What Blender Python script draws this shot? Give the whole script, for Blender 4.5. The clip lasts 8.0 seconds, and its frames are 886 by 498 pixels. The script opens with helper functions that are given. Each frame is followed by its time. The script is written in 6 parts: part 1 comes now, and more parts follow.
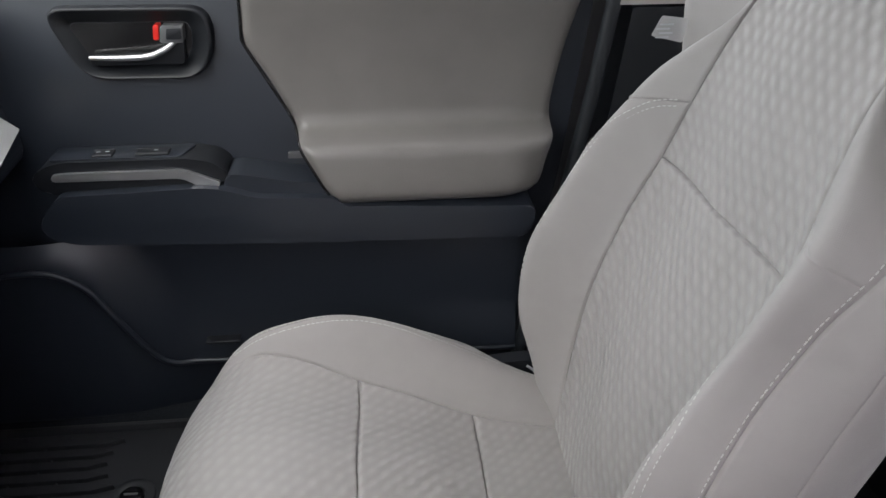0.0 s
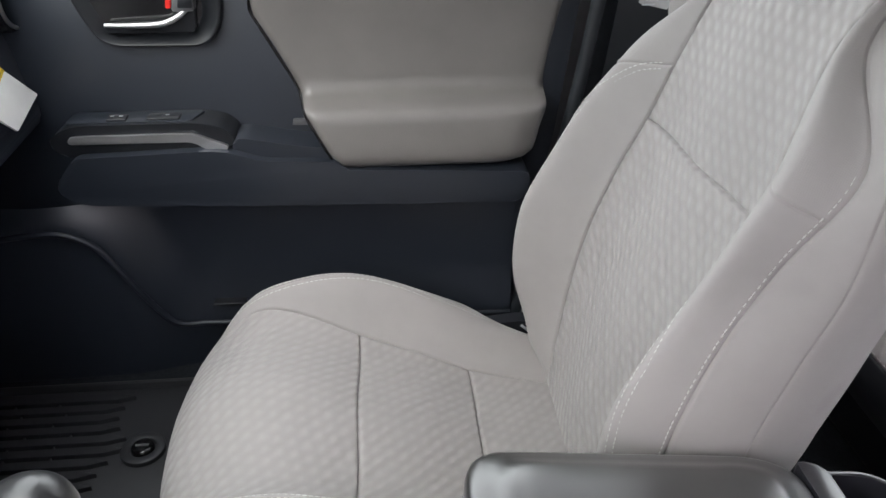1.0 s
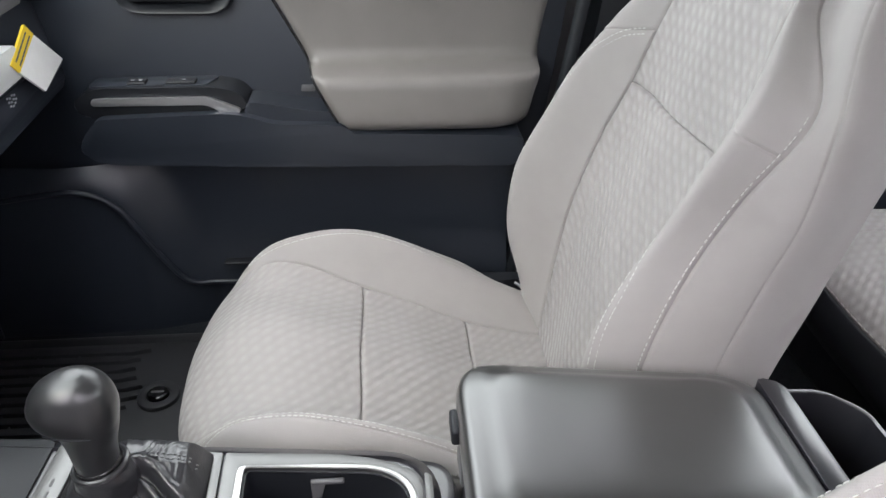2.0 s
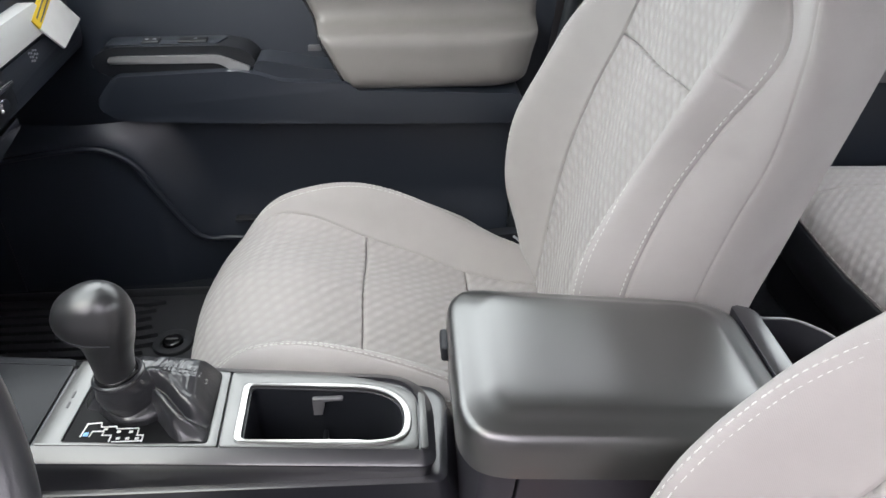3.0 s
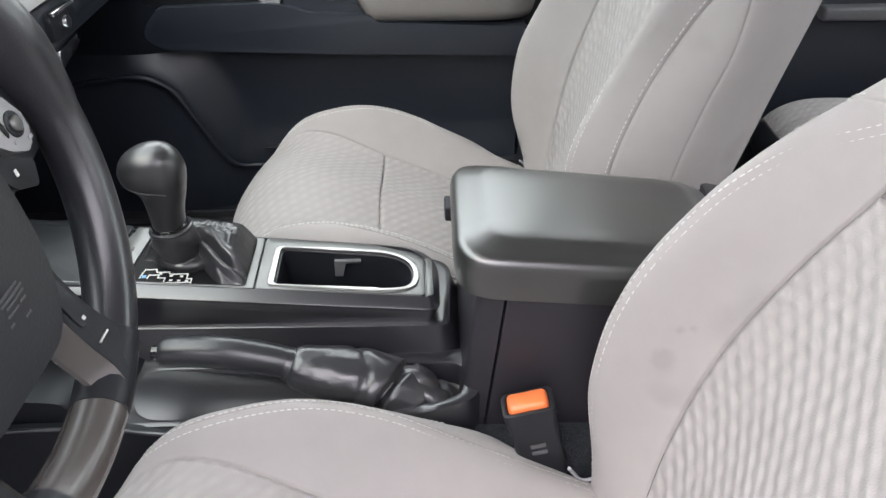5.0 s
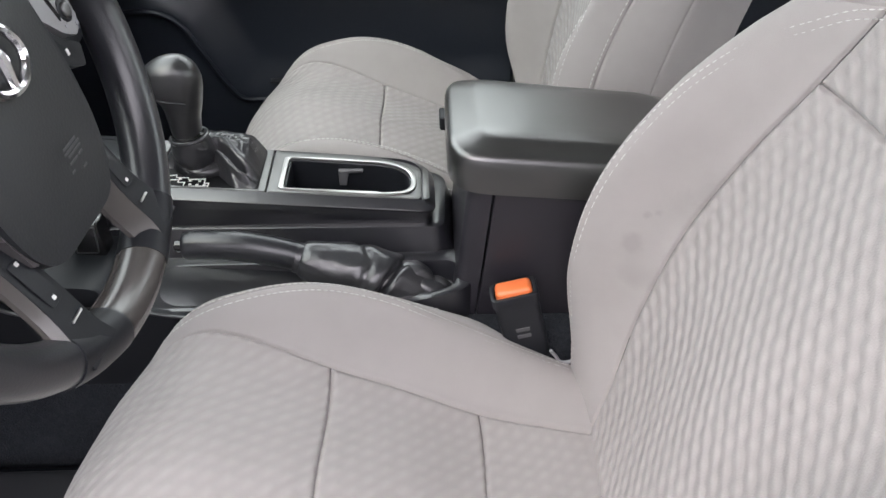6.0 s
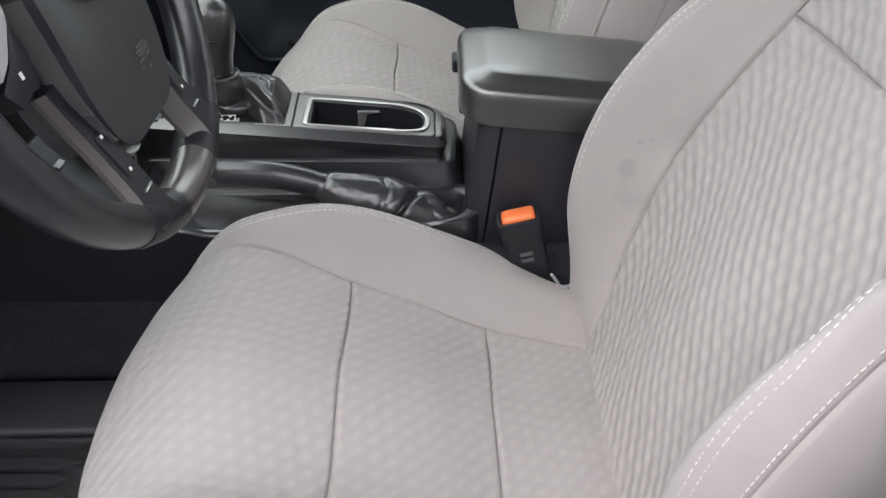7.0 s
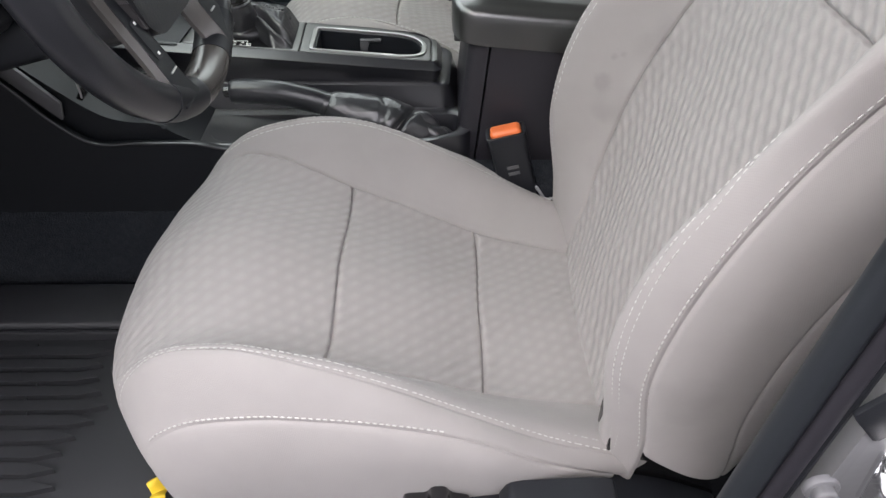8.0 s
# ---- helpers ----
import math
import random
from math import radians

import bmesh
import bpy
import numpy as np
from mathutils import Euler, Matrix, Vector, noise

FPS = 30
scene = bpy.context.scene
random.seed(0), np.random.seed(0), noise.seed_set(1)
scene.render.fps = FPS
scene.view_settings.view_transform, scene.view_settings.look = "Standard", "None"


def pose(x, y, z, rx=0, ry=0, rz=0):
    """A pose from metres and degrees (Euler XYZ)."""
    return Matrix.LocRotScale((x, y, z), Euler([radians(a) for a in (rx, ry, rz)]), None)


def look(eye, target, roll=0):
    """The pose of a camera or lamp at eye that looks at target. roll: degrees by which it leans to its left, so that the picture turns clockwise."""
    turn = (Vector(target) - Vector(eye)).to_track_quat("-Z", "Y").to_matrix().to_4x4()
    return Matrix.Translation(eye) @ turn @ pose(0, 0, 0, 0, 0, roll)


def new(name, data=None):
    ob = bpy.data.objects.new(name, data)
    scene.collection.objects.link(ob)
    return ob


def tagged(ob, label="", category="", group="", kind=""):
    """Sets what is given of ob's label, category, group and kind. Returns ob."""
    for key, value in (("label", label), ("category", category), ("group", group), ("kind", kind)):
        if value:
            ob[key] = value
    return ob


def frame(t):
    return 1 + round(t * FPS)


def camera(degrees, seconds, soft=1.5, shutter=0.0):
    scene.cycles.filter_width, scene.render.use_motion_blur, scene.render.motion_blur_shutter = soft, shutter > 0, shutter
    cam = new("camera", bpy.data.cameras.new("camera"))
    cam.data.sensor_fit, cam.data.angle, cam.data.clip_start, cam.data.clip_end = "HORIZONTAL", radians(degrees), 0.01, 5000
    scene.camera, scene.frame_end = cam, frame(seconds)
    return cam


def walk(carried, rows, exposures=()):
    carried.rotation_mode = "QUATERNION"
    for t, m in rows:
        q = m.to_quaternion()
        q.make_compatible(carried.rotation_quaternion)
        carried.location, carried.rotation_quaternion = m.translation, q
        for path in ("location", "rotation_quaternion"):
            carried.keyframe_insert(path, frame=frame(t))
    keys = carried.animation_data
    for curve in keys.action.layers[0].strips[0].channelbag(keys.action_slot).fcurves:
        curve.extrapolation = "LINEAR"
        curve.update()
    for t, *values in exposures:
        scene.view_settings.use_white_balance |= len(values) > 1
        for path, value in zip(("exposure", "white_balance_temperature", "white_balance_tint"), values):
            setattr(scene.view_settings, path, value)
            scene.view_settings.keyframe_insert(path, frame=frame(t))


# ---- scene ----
cam = camera(62.8, 8.0)
EXPOSURES = [(t, e, 6380, tint) for t, e, tint in ((0.0, 1.62, 22.0), (1.0, 1.92, 21.5), (2.0, 2.17, 21.0), (3.5, 2.28, 20.0), (5.5, 2.1, 19.0), (6.5, 1.80, 18.5), (7.0, 1.76, 18.0), (8.0, 1.60, 16.5))]
PATH = [
    (0, (0.242, -0.258, 0.866), (0.404, 1.451, -0.159), 0.1),
    (0.5, (0.246, -0.294, 0.856), (0.405, 1.412, -0.175), 0.1),
    (1, (0.244, -0.325, 0.848), (0.397, 1.379, -0.187), 0.2),
    (1.5, (0.24, -0.37, 0.841), (0.392, 1.331, -0.2), 0.5),
    (2.8, (0.252, -0.473, 0.818), (0.383, 1.214, -0.248), 0.5),
    (3, (0.258, -0.485, 0.813), (0.366, 1.196, -0.264), 0.0),
    (3.5, (0.254, -0.525, 0.806), (0.363, 1.157, -0.27), 0.3),
    (4, (0.256, -0.565, 0.797), (0.342, 1.112, -0.29), -0.1),
    (4.2, (0.258, -0.582, 0.793), (0.343, 1.095, -0.292), -0.1),
    (5.3, (0.268, -0.678, 0.762), (0.311, 0.976, -0.362), -0.4),
    (5.5, (0.267, -0.697, 0.761), (0.312, 0.94, -0.386), -0.4),
    (6, (0.272, -0.754, 0.757), (0.314, 0.854, -0.432), -0.5),
    (6.5, (0.266, -0.805, 0.751), (0.309, 0.783, -0.466), -0.2),
    (7, (0.26, -0.859, 0.744), (0.292, 0.73, -0.47), 0.1),
    (7.5, (0.269, -0.92, 0.74), (0.295, 0.649, -0.5), -0.2),
    (8, (0.283, -0.979, 0.736), (0.282, 0.56, -0.54), -0.3),
]
walk(cam, [(t, look(eye, target, roll)) for t, eye, target, roll in PATH], EXPOSURES)

# ---------------------------------------------------------------- light
world = bpy.data.worlds.new("daylight")
scene.world = world
world.use_nodes = True
wn = world.node_tree
wbg = wn.nodes["Background"]
sky = wn.nodes.new("ShaderNodeTexSky")
sky.sky_type = "NISHITA"
sky.sun_disc = False
sky.sun_elevation, sky.sun_rotation = radians(50), radians(222)
sky.air_density, sky.dust_density, sky.ozone_density = 1.0, 5.0, 1.0
veil = wn.nodes.new("ShaderNodeMix")
veil.data_type = "RGBA"
veil.inputs["Factor"].default_value = 0.85
veil.inputs["B"].default_value = (9.0, 9.0, 9.0, 1)
wn.links.new(sky.outputs[0], veil.inputs["A"])
wn.links.new(veil.outputs["Result"], wbg.inputs[0])
wbg.inputs[1].default_value = 0.15
sun_data = bpy.data.lights.new("sun", "SUN")
sun_data.energy, sun_data.angle, sun_data.color = 0.25, radians(60), (1.0, 0.98, 0.96)
sun = new("sun", sun_data)
sun.matrix_world = look((0, 0, 0), (0.67, 0.74, -1.19))


# ---------------------------------------------------------------- materials
def nodes_of(name, base, rough, metal=0.0, spec=0.5):
    m = bpy.data.materials.new(name)
    m.use_nodes = True
    nt = m.node_tree
    b = nt.nodes["Principled BSDF"]
    b.inputs["Base Color"].default_value = (*base, 1)
    b.inputs["Roughness"].default_value = rough
    b.inputs["Metallic"].default_value = metal
    b.inputs["Specular IOR Level"].default_value = spec
    return m, nt, b


def put(nt, kind, **inputs):
    n = nt.nodes.new("ShaderNode" + kind)
    for key, value in inputs.items():
        n.inputs[key].default_value = value
    return n


def maths(nt, op, a, b=None):
    n = nt.nodes.new("ShaderNodeMath")
    n.operation = op
    for slot, value in ((0, a), (1, b)):
        if value is None:
            continue
        if hasattr(value, "is_linked"):
            nt.links.new(value, n.inputs[slot])
        else:
            n.inputs[slot].default_value = value
    return n.outputs[0]


def tone(nt, bsdf, base, fac, dark, light):
    """Base colour times a factor that runs from dark to light."""
    r = nt.nodes.new("ShaderNodeMapRange")
    nt.links.new(fac, r.inputs["Value"])
    r.inputs["To Min"].default_value, r.inputs["To Max"].default_value = dark, light
    mul = nt.nodes.new("ShaderNodeVectorMath")
    mul.operation = "SCALE"
    mul.inputs[0].default_value = base
    nt.links.new(r.outputs[0], mul.inputs["Scale"])
    nt.links.new(mul.outputs[0], bsdf.inputs["Base Color"])


def bumped(nt, bsdf, height, strength, distance):
    n = put(nt, "Bump", Strength=strength, Distance=distance)
    nt.links.new(height, n.inputs["Height"])
    nt.links.new(n.outputs[0], bsdf.inputs["Normal"])


def noise_at(nt, scale, detail=3.0, coords="Object"):
    t = nt.nodes.new("ShaderNodeTexCoord")
    n = put(nt, "TexNoise", Scale=scale, Detail=detail)
    nt.links.new(t.outputs[coords], n.inputs["Vector"])
    return n.outputs["Fac"]


def voronoi_at(nt, scale):
    t = nt.nodes.new("ShaderNodeTexCoord")
    n = put(nt, "TexVoronoi", Scale=scale)
    nt.links.new(t.outputs["Object"], n.inputs["Vector"])
    return n.outputs["Distance"]


def plastic(name, base, rough=0.45, grain=900, strength=0.25, worn=0.12, spec=0.5):
    """Moulded plastic with a pebbled grain, smudges and slightly uneven gloss."""
    m, nt, b = nodes_of(name, base, rough, spec=spec)
    big = noise_at(nt, 9, 4)
    fine = voronoi_at(nt, grain)
    tone(nt, b, base, big, 1 - worn, 1 + worn)
    r = nt.nodes.new("ShaderNodeMapRange")
    nt.links.new(big, r.inputs["Value"])
    r.inputs["From Min"].default_value, r.inputs["From Max"].default_value = 0.3, 0.7
    r.inputs["To Min"].default_value, r.inputs["To Max"].default_value = rough - 0.03, rough + 0.03
    nt.links.new(r.outputs[0], b.inputs["Roughness"])
    bumped(nt, b, fine, strength * 0.35, 0.0006)
    return m


def leather(name, base, rough=0.42, scale=420, strength=0.35, folds=0.0):
    m, nt, b = nodes_of(name, base, rough)
    fine = voronoi_at(nt, scale)
    big = noise_at(nt, 14, 4)
    tone(nt, b, base, big, 0.85, 1.15)
    h = fine
    if folds:
        h = maths(nt, "ADD", maths(nt, "MULTIPLY", noise_at(nt, 60, 2), folds), fine)
    bumped(nt, b, h, strength * 0.6, 0.0008)
    return m


def plain_cloth(name, base, smudges=()):
    """Smooth woven seat cloth: fine thread relief, faint soiling, soft sheen."""
    m, nt, b = nodes_of(name, base, 0.82, spec=0.25)
    big, mid = noise_at(nt, 7, 5), noise_at(nt, 42, 3)
    mix = maths(nt, "ADD", maths(nt, "MULTIPLY", big, 0.65), maths(nt, "MULTIPLY", mid, 0.35))
    ramp = nt.nodes.new("ShaderNodeMapRange")
    nt.links.new(noise_at(nt, 11, 2), ramp.inputs["Value"])
    ramp.inputs["From Min"].default_value, ramp.inputs["From Max"].default_value = 0.66, 0.78
    ramp.inputs["To Min"].default_value, ramp.inputs["To Max"].default_value = 0.0, 0.45
    soil = ramp.outputs[0]
    place = nt.nodes.new("ShaderNodeNewGeometry")
    ragged = maths(nt, "MULTIPLY", maths(nt, "SUBTRACT", noise_at(nt, 90, 4), 0.5), 0.012)
    for centre, radius, depth in smudges:
        gap = nt.nodes.new("ShaderNodeVectorMath")
        gap.operation = "DISTANCE"
        nt.links.new(place.outputs["Position"], gap.inputs[0])
        gap.inputs[1].default_value = centre
        fall = nt.nodes.new("ShaderNodeMapRange")
        fall.interpolation_type = "SMOOTHSTEP"
        nt.links.new(maths(nt, "ADD", gap.outputs["Value"], ragged), fall.inputs["Value"])
        fall.inputs["From Min"].default_value, fall.inputs["From Max"].default_value = 0.0, radius
        fall.inputs["To Min"].default_value, fall.inputs["To Max"].default_value = depth, 0.0
        soil = maths(nt, "ADD", soil, fall.outputs[0])
    tone(nt, b, base, maths(nt, "SUBTRACT", mix, soil), 0.86, 1.1)
    b.inputs["Sheen Weight"].default_value = 0.15
    uv = nt.nodes.new("ShaderNodeUVMap")
    sep = nt.nodes.new("ShaderNodeSeparateXYZ")
    nt.links.new(uv.outputs[0], sep.inputs[0])
    wu = maths(nt, "SINE", maths(nt, "MULTIPLY", sep.outputs[0], 2 * math.pi / 0.0016))
    wv = maths(nt, "SINE", maths(nt, "MULTIPLY", sep.outputs[1], 2 * math.pi / 0.0016))
    h = maths(nt, "ADD", maths(nt, "MULTIPLY", maths(nt, "MULTIPLY", wu, wv), 0.12), maths(nt, "MULTIPLY", mid, 0.9))
    bumped(nt, b, h, 0.35, 0.0015)
    return m


def wave_cloth(name, base, across=0.013, along=0.022, relief=0.0019, fade=0.75):
    """Embossed seat cloth: diagonal chains of lens-shaped puffs, each chain shifted half a step."""
    m, nt, b = nodes_of(name, base, 0.8, spec=0.25)
    b.inputs["Sheen Weight"].default_value = 0.15
    uv = nt.nodes.new("ShaderNodeUVMap")
    wob = put(nt, "TexNoise", Scale=30.0, Detail=2.0)
    nt.links.new(uv.outputs[0], wob.inputs["Vector"])
    sep = nt.nodes.new("ShaderNodeSeparateXYZ")
    nt.links.new(uv.outputs[0], sep.inputs[0])
    shift = maths(nt, "MULTIPLY", maths(nt, "SUBTRACT", wob.outputs["Fac"], 0.5), 0.004)
    u = maths(nt, "ADD", sep.outputs[0], shift)
    v = maths(nt, "ADD", sep.outputs[1], shift)
    cross = maths(nt, "MULTIPLY", maths(nt, "SUBTRACT", u, sep.outputs[1]), 0.7071)
    chain = maths(nt, "MULTIPLY", maths(nt, "ADD", v, sep.outputs[0]), 0.7071)
    col = maths(nt, "MULTIPLY", cross, math.pi / across)
    c2 = maths(nt, "COSINE", maths(nt, "MULTIPLY", col, 2.0))
    c1 = maths(nt, "COSINE", col)
    row = maths(nt, "COSINE", maths(nt, "MULTIPLY", chain, 2 * math.pi / along))
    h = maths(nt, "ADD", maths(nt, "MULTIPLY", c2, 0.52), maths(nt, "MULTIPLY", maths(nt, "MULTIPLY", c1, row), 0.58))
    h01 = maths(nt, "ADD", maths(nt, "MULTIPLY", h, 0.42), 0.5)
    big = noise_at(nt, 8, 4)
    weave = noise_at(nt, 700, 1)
    # shade of the hollows is put into the colour too: darker low, lighter on puffs
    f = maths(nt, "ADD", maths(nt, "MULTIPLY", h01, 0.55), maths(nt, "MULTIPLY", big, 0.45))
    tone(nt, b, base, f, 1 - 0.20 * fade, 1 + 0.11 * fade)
    bumped(nt, b, maths(nt, "ADD", h01, maths(nt, "MULTIPLY", weave, 0.10)), 1.0, relief)
    return m


def metal(name, base, rough=0.3, worn=0.1):
    m, nt, b = nodes_of(name, base, rough, metal=1.0)
    big = noise_at(nt, 25, 4)
    tone(nt, b, base, big, 1 - worn, 1 + worn)
    bumped(nt, b, noise_at(nt, 900, 1), 0.05, 0.0003)
    return m


def carpet_mat(name, base):
    m, nt, b = nodes_of(name, base, 0.95, spec=0.1)
    fine, big = noise_at(nt, 420, 2), noise_at(nt, 12, 4)
    tone(nt, b, base, maths(nt, "ADD", maths(nt, "MULTIPLY", maths(nt, "ADD", fine, noise_at(nt, 130, 3)), 0.4), maths(nt, "MULTIPLY", big, 0.2)), 0.2, 1.8)
    bumped(nt, b, fine, 0.9, 0.003)
    return m


def flat_paint(name, base, rough=0.5):
    m, nt, b = nodes_of(name, base, rough)
    tone(nt, b, base, noise_at(nt, 40, 3), 0.93, 1.07)
    return m


SEAT = (0.335, 0.318, 0.309)
SMUDGES = (((0.476, -0.172, 0.330), 0.016, 0.75), ((0.487, -0.171, 0.361), 0.006, 0.5), ((0.497, -0.174, 0.366), 0.006, 0.5),
           ((0.522, -0.185, 0.375), 0.026, 0.4), ((0.532, -0.187, 0.392), 0.020, 0.35), ((0.540, -0.1885, 0.407), 0.022, 0.35))
M_CLOTH = plain_cloth("grey_seat_cloth", SEAT, SMUDGES)
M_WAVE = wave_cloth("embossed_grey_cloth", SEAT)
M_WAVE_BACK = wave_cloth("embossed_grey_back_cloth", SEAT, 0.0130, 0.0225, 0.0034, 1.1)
M_THREAD = flat_paint("pale_thread", (0.54, 0.53, 0.515), 0.7)
M_DARK = plastic("black_grained_plastic", (0.013, 0.0145, 0.018), 0.42, 700, 0.18, spec=0.4)
M_DOOR = plastic("charcoal_door_plastic", (0.0195, 0.0240, 0.0330), 0.38, 800, 0.18, spec=0.6)
M_CONSOLE = plastic("charcoal_console_plastic", (0.0150, 0.0153, 0.0195), 0.31, 800, 0.08, spec=0.8)
M_LID = plastic("black_armrest_vinyl", (0.0145, 0.015, 0.0145), 0.33, 520, 0.06, spec=1.0)
M_GLOSS = plastic("smooth_black_plastic", (0.010, 0.010, 0.011), 0.2, 300, 0.05)
M_PAD = leather("taupe_door_vinyl", (0.185, 0.173, 0.165), 0.32, 520, 0.25)
M_LEATHER = leather("black_leather", (0.024, 0.0245, 0.028), 0.31, 620, 0.35, 0.5)
M_GRIP = leather("black_wheel_leather", (0.020, 0.021, 0.025), 0.29, 640, 0.14)
M_SILVER = metal("satin_silver_trim", (0.52, 0.52, 0.51), 0.30)
M_PLATE = metal("dull_silver_trim", (0.215, 0.215, 0.212), 0.42)
M_STRIP = plastic("pale_silver_plastic", (0.62, 0.62, 0.61), 0.38, 900, 0.05)
M_HUB = plastic("charcoal_wheel_plastic", (0.022, 0.0240, 0.0275), 0.35, 420, 0.5, spec=0.7)
M_BOX = plastic("matt_charcoal_plastic", (0.0190, 0.0178, 0.0230), 0.46, 800, 0.3)
M_EDGE = plastic("dark_satin_plastic", (0.085, 0.080, 0.082), 0.28, 900, 0.04, spec=0.7)
M_BAR = metal("satin_silver_bar", (0.62, 0.62, 0.63), 0.45)
M_GATE = plastic("matt_black_gate", (0.007, 0.007, 0.008), 0.5, 400, 0.05, spec=0.15)
M_FLANK = plastic("near_black_plastic", (0.011, 0.0125, 0.0155), 0.45, 800, 0.3, spec=0.35)
M_CHROME = metal("chrome", (0.78, 0.78, 0.79), 0.12)
M_KNOB = leather("smooth_knob_leather", (0.016, 0.0165, 0.018), 0.34, 700, 0.05)
M_SATIN = plastic("satin_brown_grey_plastic", (0.075, 0.069, 0.064), 0.25, 900, 0.04, spec=0.9)
M_PADGREY = plastic("silver_grey_satin_plastic", (0.36, 0.365, 0.37), 0.36, 900, 0.05)
M_GREYTRIM = plastic("grey_silver_plastic", (0.115, 0.115, 0.12), 0.34, 900, 0.08)
M_RUBBER = plastic("black_rubber_mat", (0.025, 0.026, 0.029), 0.50, 500, 0.3, 0.25)
M_SEAL = plastic("rubber_door_seal", (0.016, 0.019, 0.023), 0.42, 900, 0.2)
M_CARPET = carpet_mat("dark_blue_grey_carpet", (0.026, 0.029, 0.034))
M_BODY = plastic("grey_body_paint", (0.16, 0.16, 0.168), 0.42, 160, 0.3, 0.35)
M_WHITE = flat_paint("white_card", (0.82, 0.82, 0.80), 0.6)
M_YELLOW = flat_paint("yellow_card", (0.80, 0.55, 0.03), 0.6)
M_INK = flat_paint("grey_print", (0.10, 0.10, 0.10), 0.6)
M_ORANGE = plastic("orange_red_button", (0.85, 0.20, 0.06), 0.3, 400, 0.03)
M_RED = flat_paint("red_mark", (0.75, 0.03, 0.02), 0.4)
M_PRINT = flat_paint("pale_print", (0.36, 0.37, 0.39), 0.5)
M_FAINT = flat_paint("faint_grey_print", (0.10, 0.10, 0.105), 0.5)
M_HEAD = plain_cloth("pale_headliner_cloth", (0.45, 0.43, 0.40))
M_ASPHALT = carpet_mat("asphalt", (0.055, 0.055, 0.056))
M_CLEAR, _nt, _b = nodes_of("clear_film", (0.9, 0.9, 0.9), 0.15)
_b.inputs["Alpha"].default_value = 0.35


# interior dressing leaves a thin glossy film on the hard trim
for dressed, film, film_rough in ((M_CONSOLE, 0.6, 0.22), (M_LID, 1.0, 0.34), (M_LEATHER, 0.6, 0.22), (M_GRIP, 0.35, 0.30), (M_KNOB, 0.6, 0.34), (M_GLOSS, 0.4, 0.15)):
    shader = next(n for n in dressed.node_tree.nodes if n.type == "BSDF_PRINCIPLED")
    shader.inputs["Coat Weight"].default_value = film
    shader.inputs["Coat Roughness"].default_value = film_rough
    shader.inputs["Coat IOR"].default_value = 1.6

# ---------------------------------------------------------------- mesh helpers
BASE = {}


def thing(name, at, label, category, group="", kind=""):
    """An Empty at the base of a thing, which parents its parts."""
    ob = new(name)
    ob.location = at
    BASE[ob.name] = Vector(at)
    ob.empty_display_size = 0.05
    return tagged(ob, label, category, group, kind)


def mesh_of(name, bm, mat, shift=Vector((0, 0, 0)), sharp=38):
    me = bpy.data.meshes.new(name)
    if isinstance(bm, tuple):
        verts, faces = bm
        me.from_pydata([Vector(v) - shift for v in verts], [], faces)
        me.update()
    else:
        bmesh.ops.translate(bm, verts=bm.verts, vec=-shift)
        bmesh.ops.recalc_face_normals(bm, faces=bm.faces)
        bm.to_mesh(me)
        bm.free()
    me.materials.append(mat)
    me.shade_smooth()
    me.set_sharp_from_angle(angle=radians(sharp))
    return me


def part(name, bm, mat, parent, label="", sharp=38):
    """Links a mesh, given in world metres, as one part under a thing or under a part."""
    base = BASE[parent.name]
    ob = new(name, mesh_of(name, bm, mat, base, sharp))
    ob.parent = parent
    BASE[ob.name] = base
    return tagged(ob, label)


def whole(name, bm, mat, at, label, category, kind="", group="", sharp=38):
    """A thing that is one mesh."""
    ob = new(name, mesh_of(name, bm, mat, Vector(at), sharp))
    ob.location = at
    BASE[ob.name] = Vector(at)
    return tagged(ob, label, category, group, kind)


def rbox(x0, x1, y0, y1, z0, z1, r=0.004, seg=3):
    """A box with rounded edges."""
    bm = bmesh.new()
    bmesh.ops.create_cube(bm, size=1.0)
    for v in bm.verts:
        v.co = Vector(((x0 + x1) / 2 + v.co.x * (x1 - x0), (y0 + y1) / 2 + v.co.y * (y1 - y0), (z0 + z1) / 2 + v.co.z * (z1 - z0)))
    if r:
        bmesh.ops.bevel(bm, geom=bm.edges[:], offset=r, segments=seg, profile=0.5, affect="EDGES", clamp_overlap=True)
    return bm


def fillet(pts, radii, n=5):
    """Rounds the corners of a closed polygon."""
    if not isinstance(radii, (list, tuple)):
        radii = [radii] * len(pts)
    out = []
    for i, r in enumerate(radii):
        p, a, b = Vector(pts[i]), Vector(pts[i - 1]), Vector(pts[(i + 1) % len(pts)])
        if r <= 0:
            out.append(p)
            continue
        d0, d1 = (a - p), (b - p)
        r0, r1 = min(r, d0.length * 0.49), min(r, d1.length * 0.49)
        s, e = p + d0.normalized() * r0, p + d1.normalized() * r1
        for k in range(n + 1):
            t = k / n
            out.append(s * (1 - t) ** 2 + p * 2 * t * (1 - t) + e * t * t)
    return out


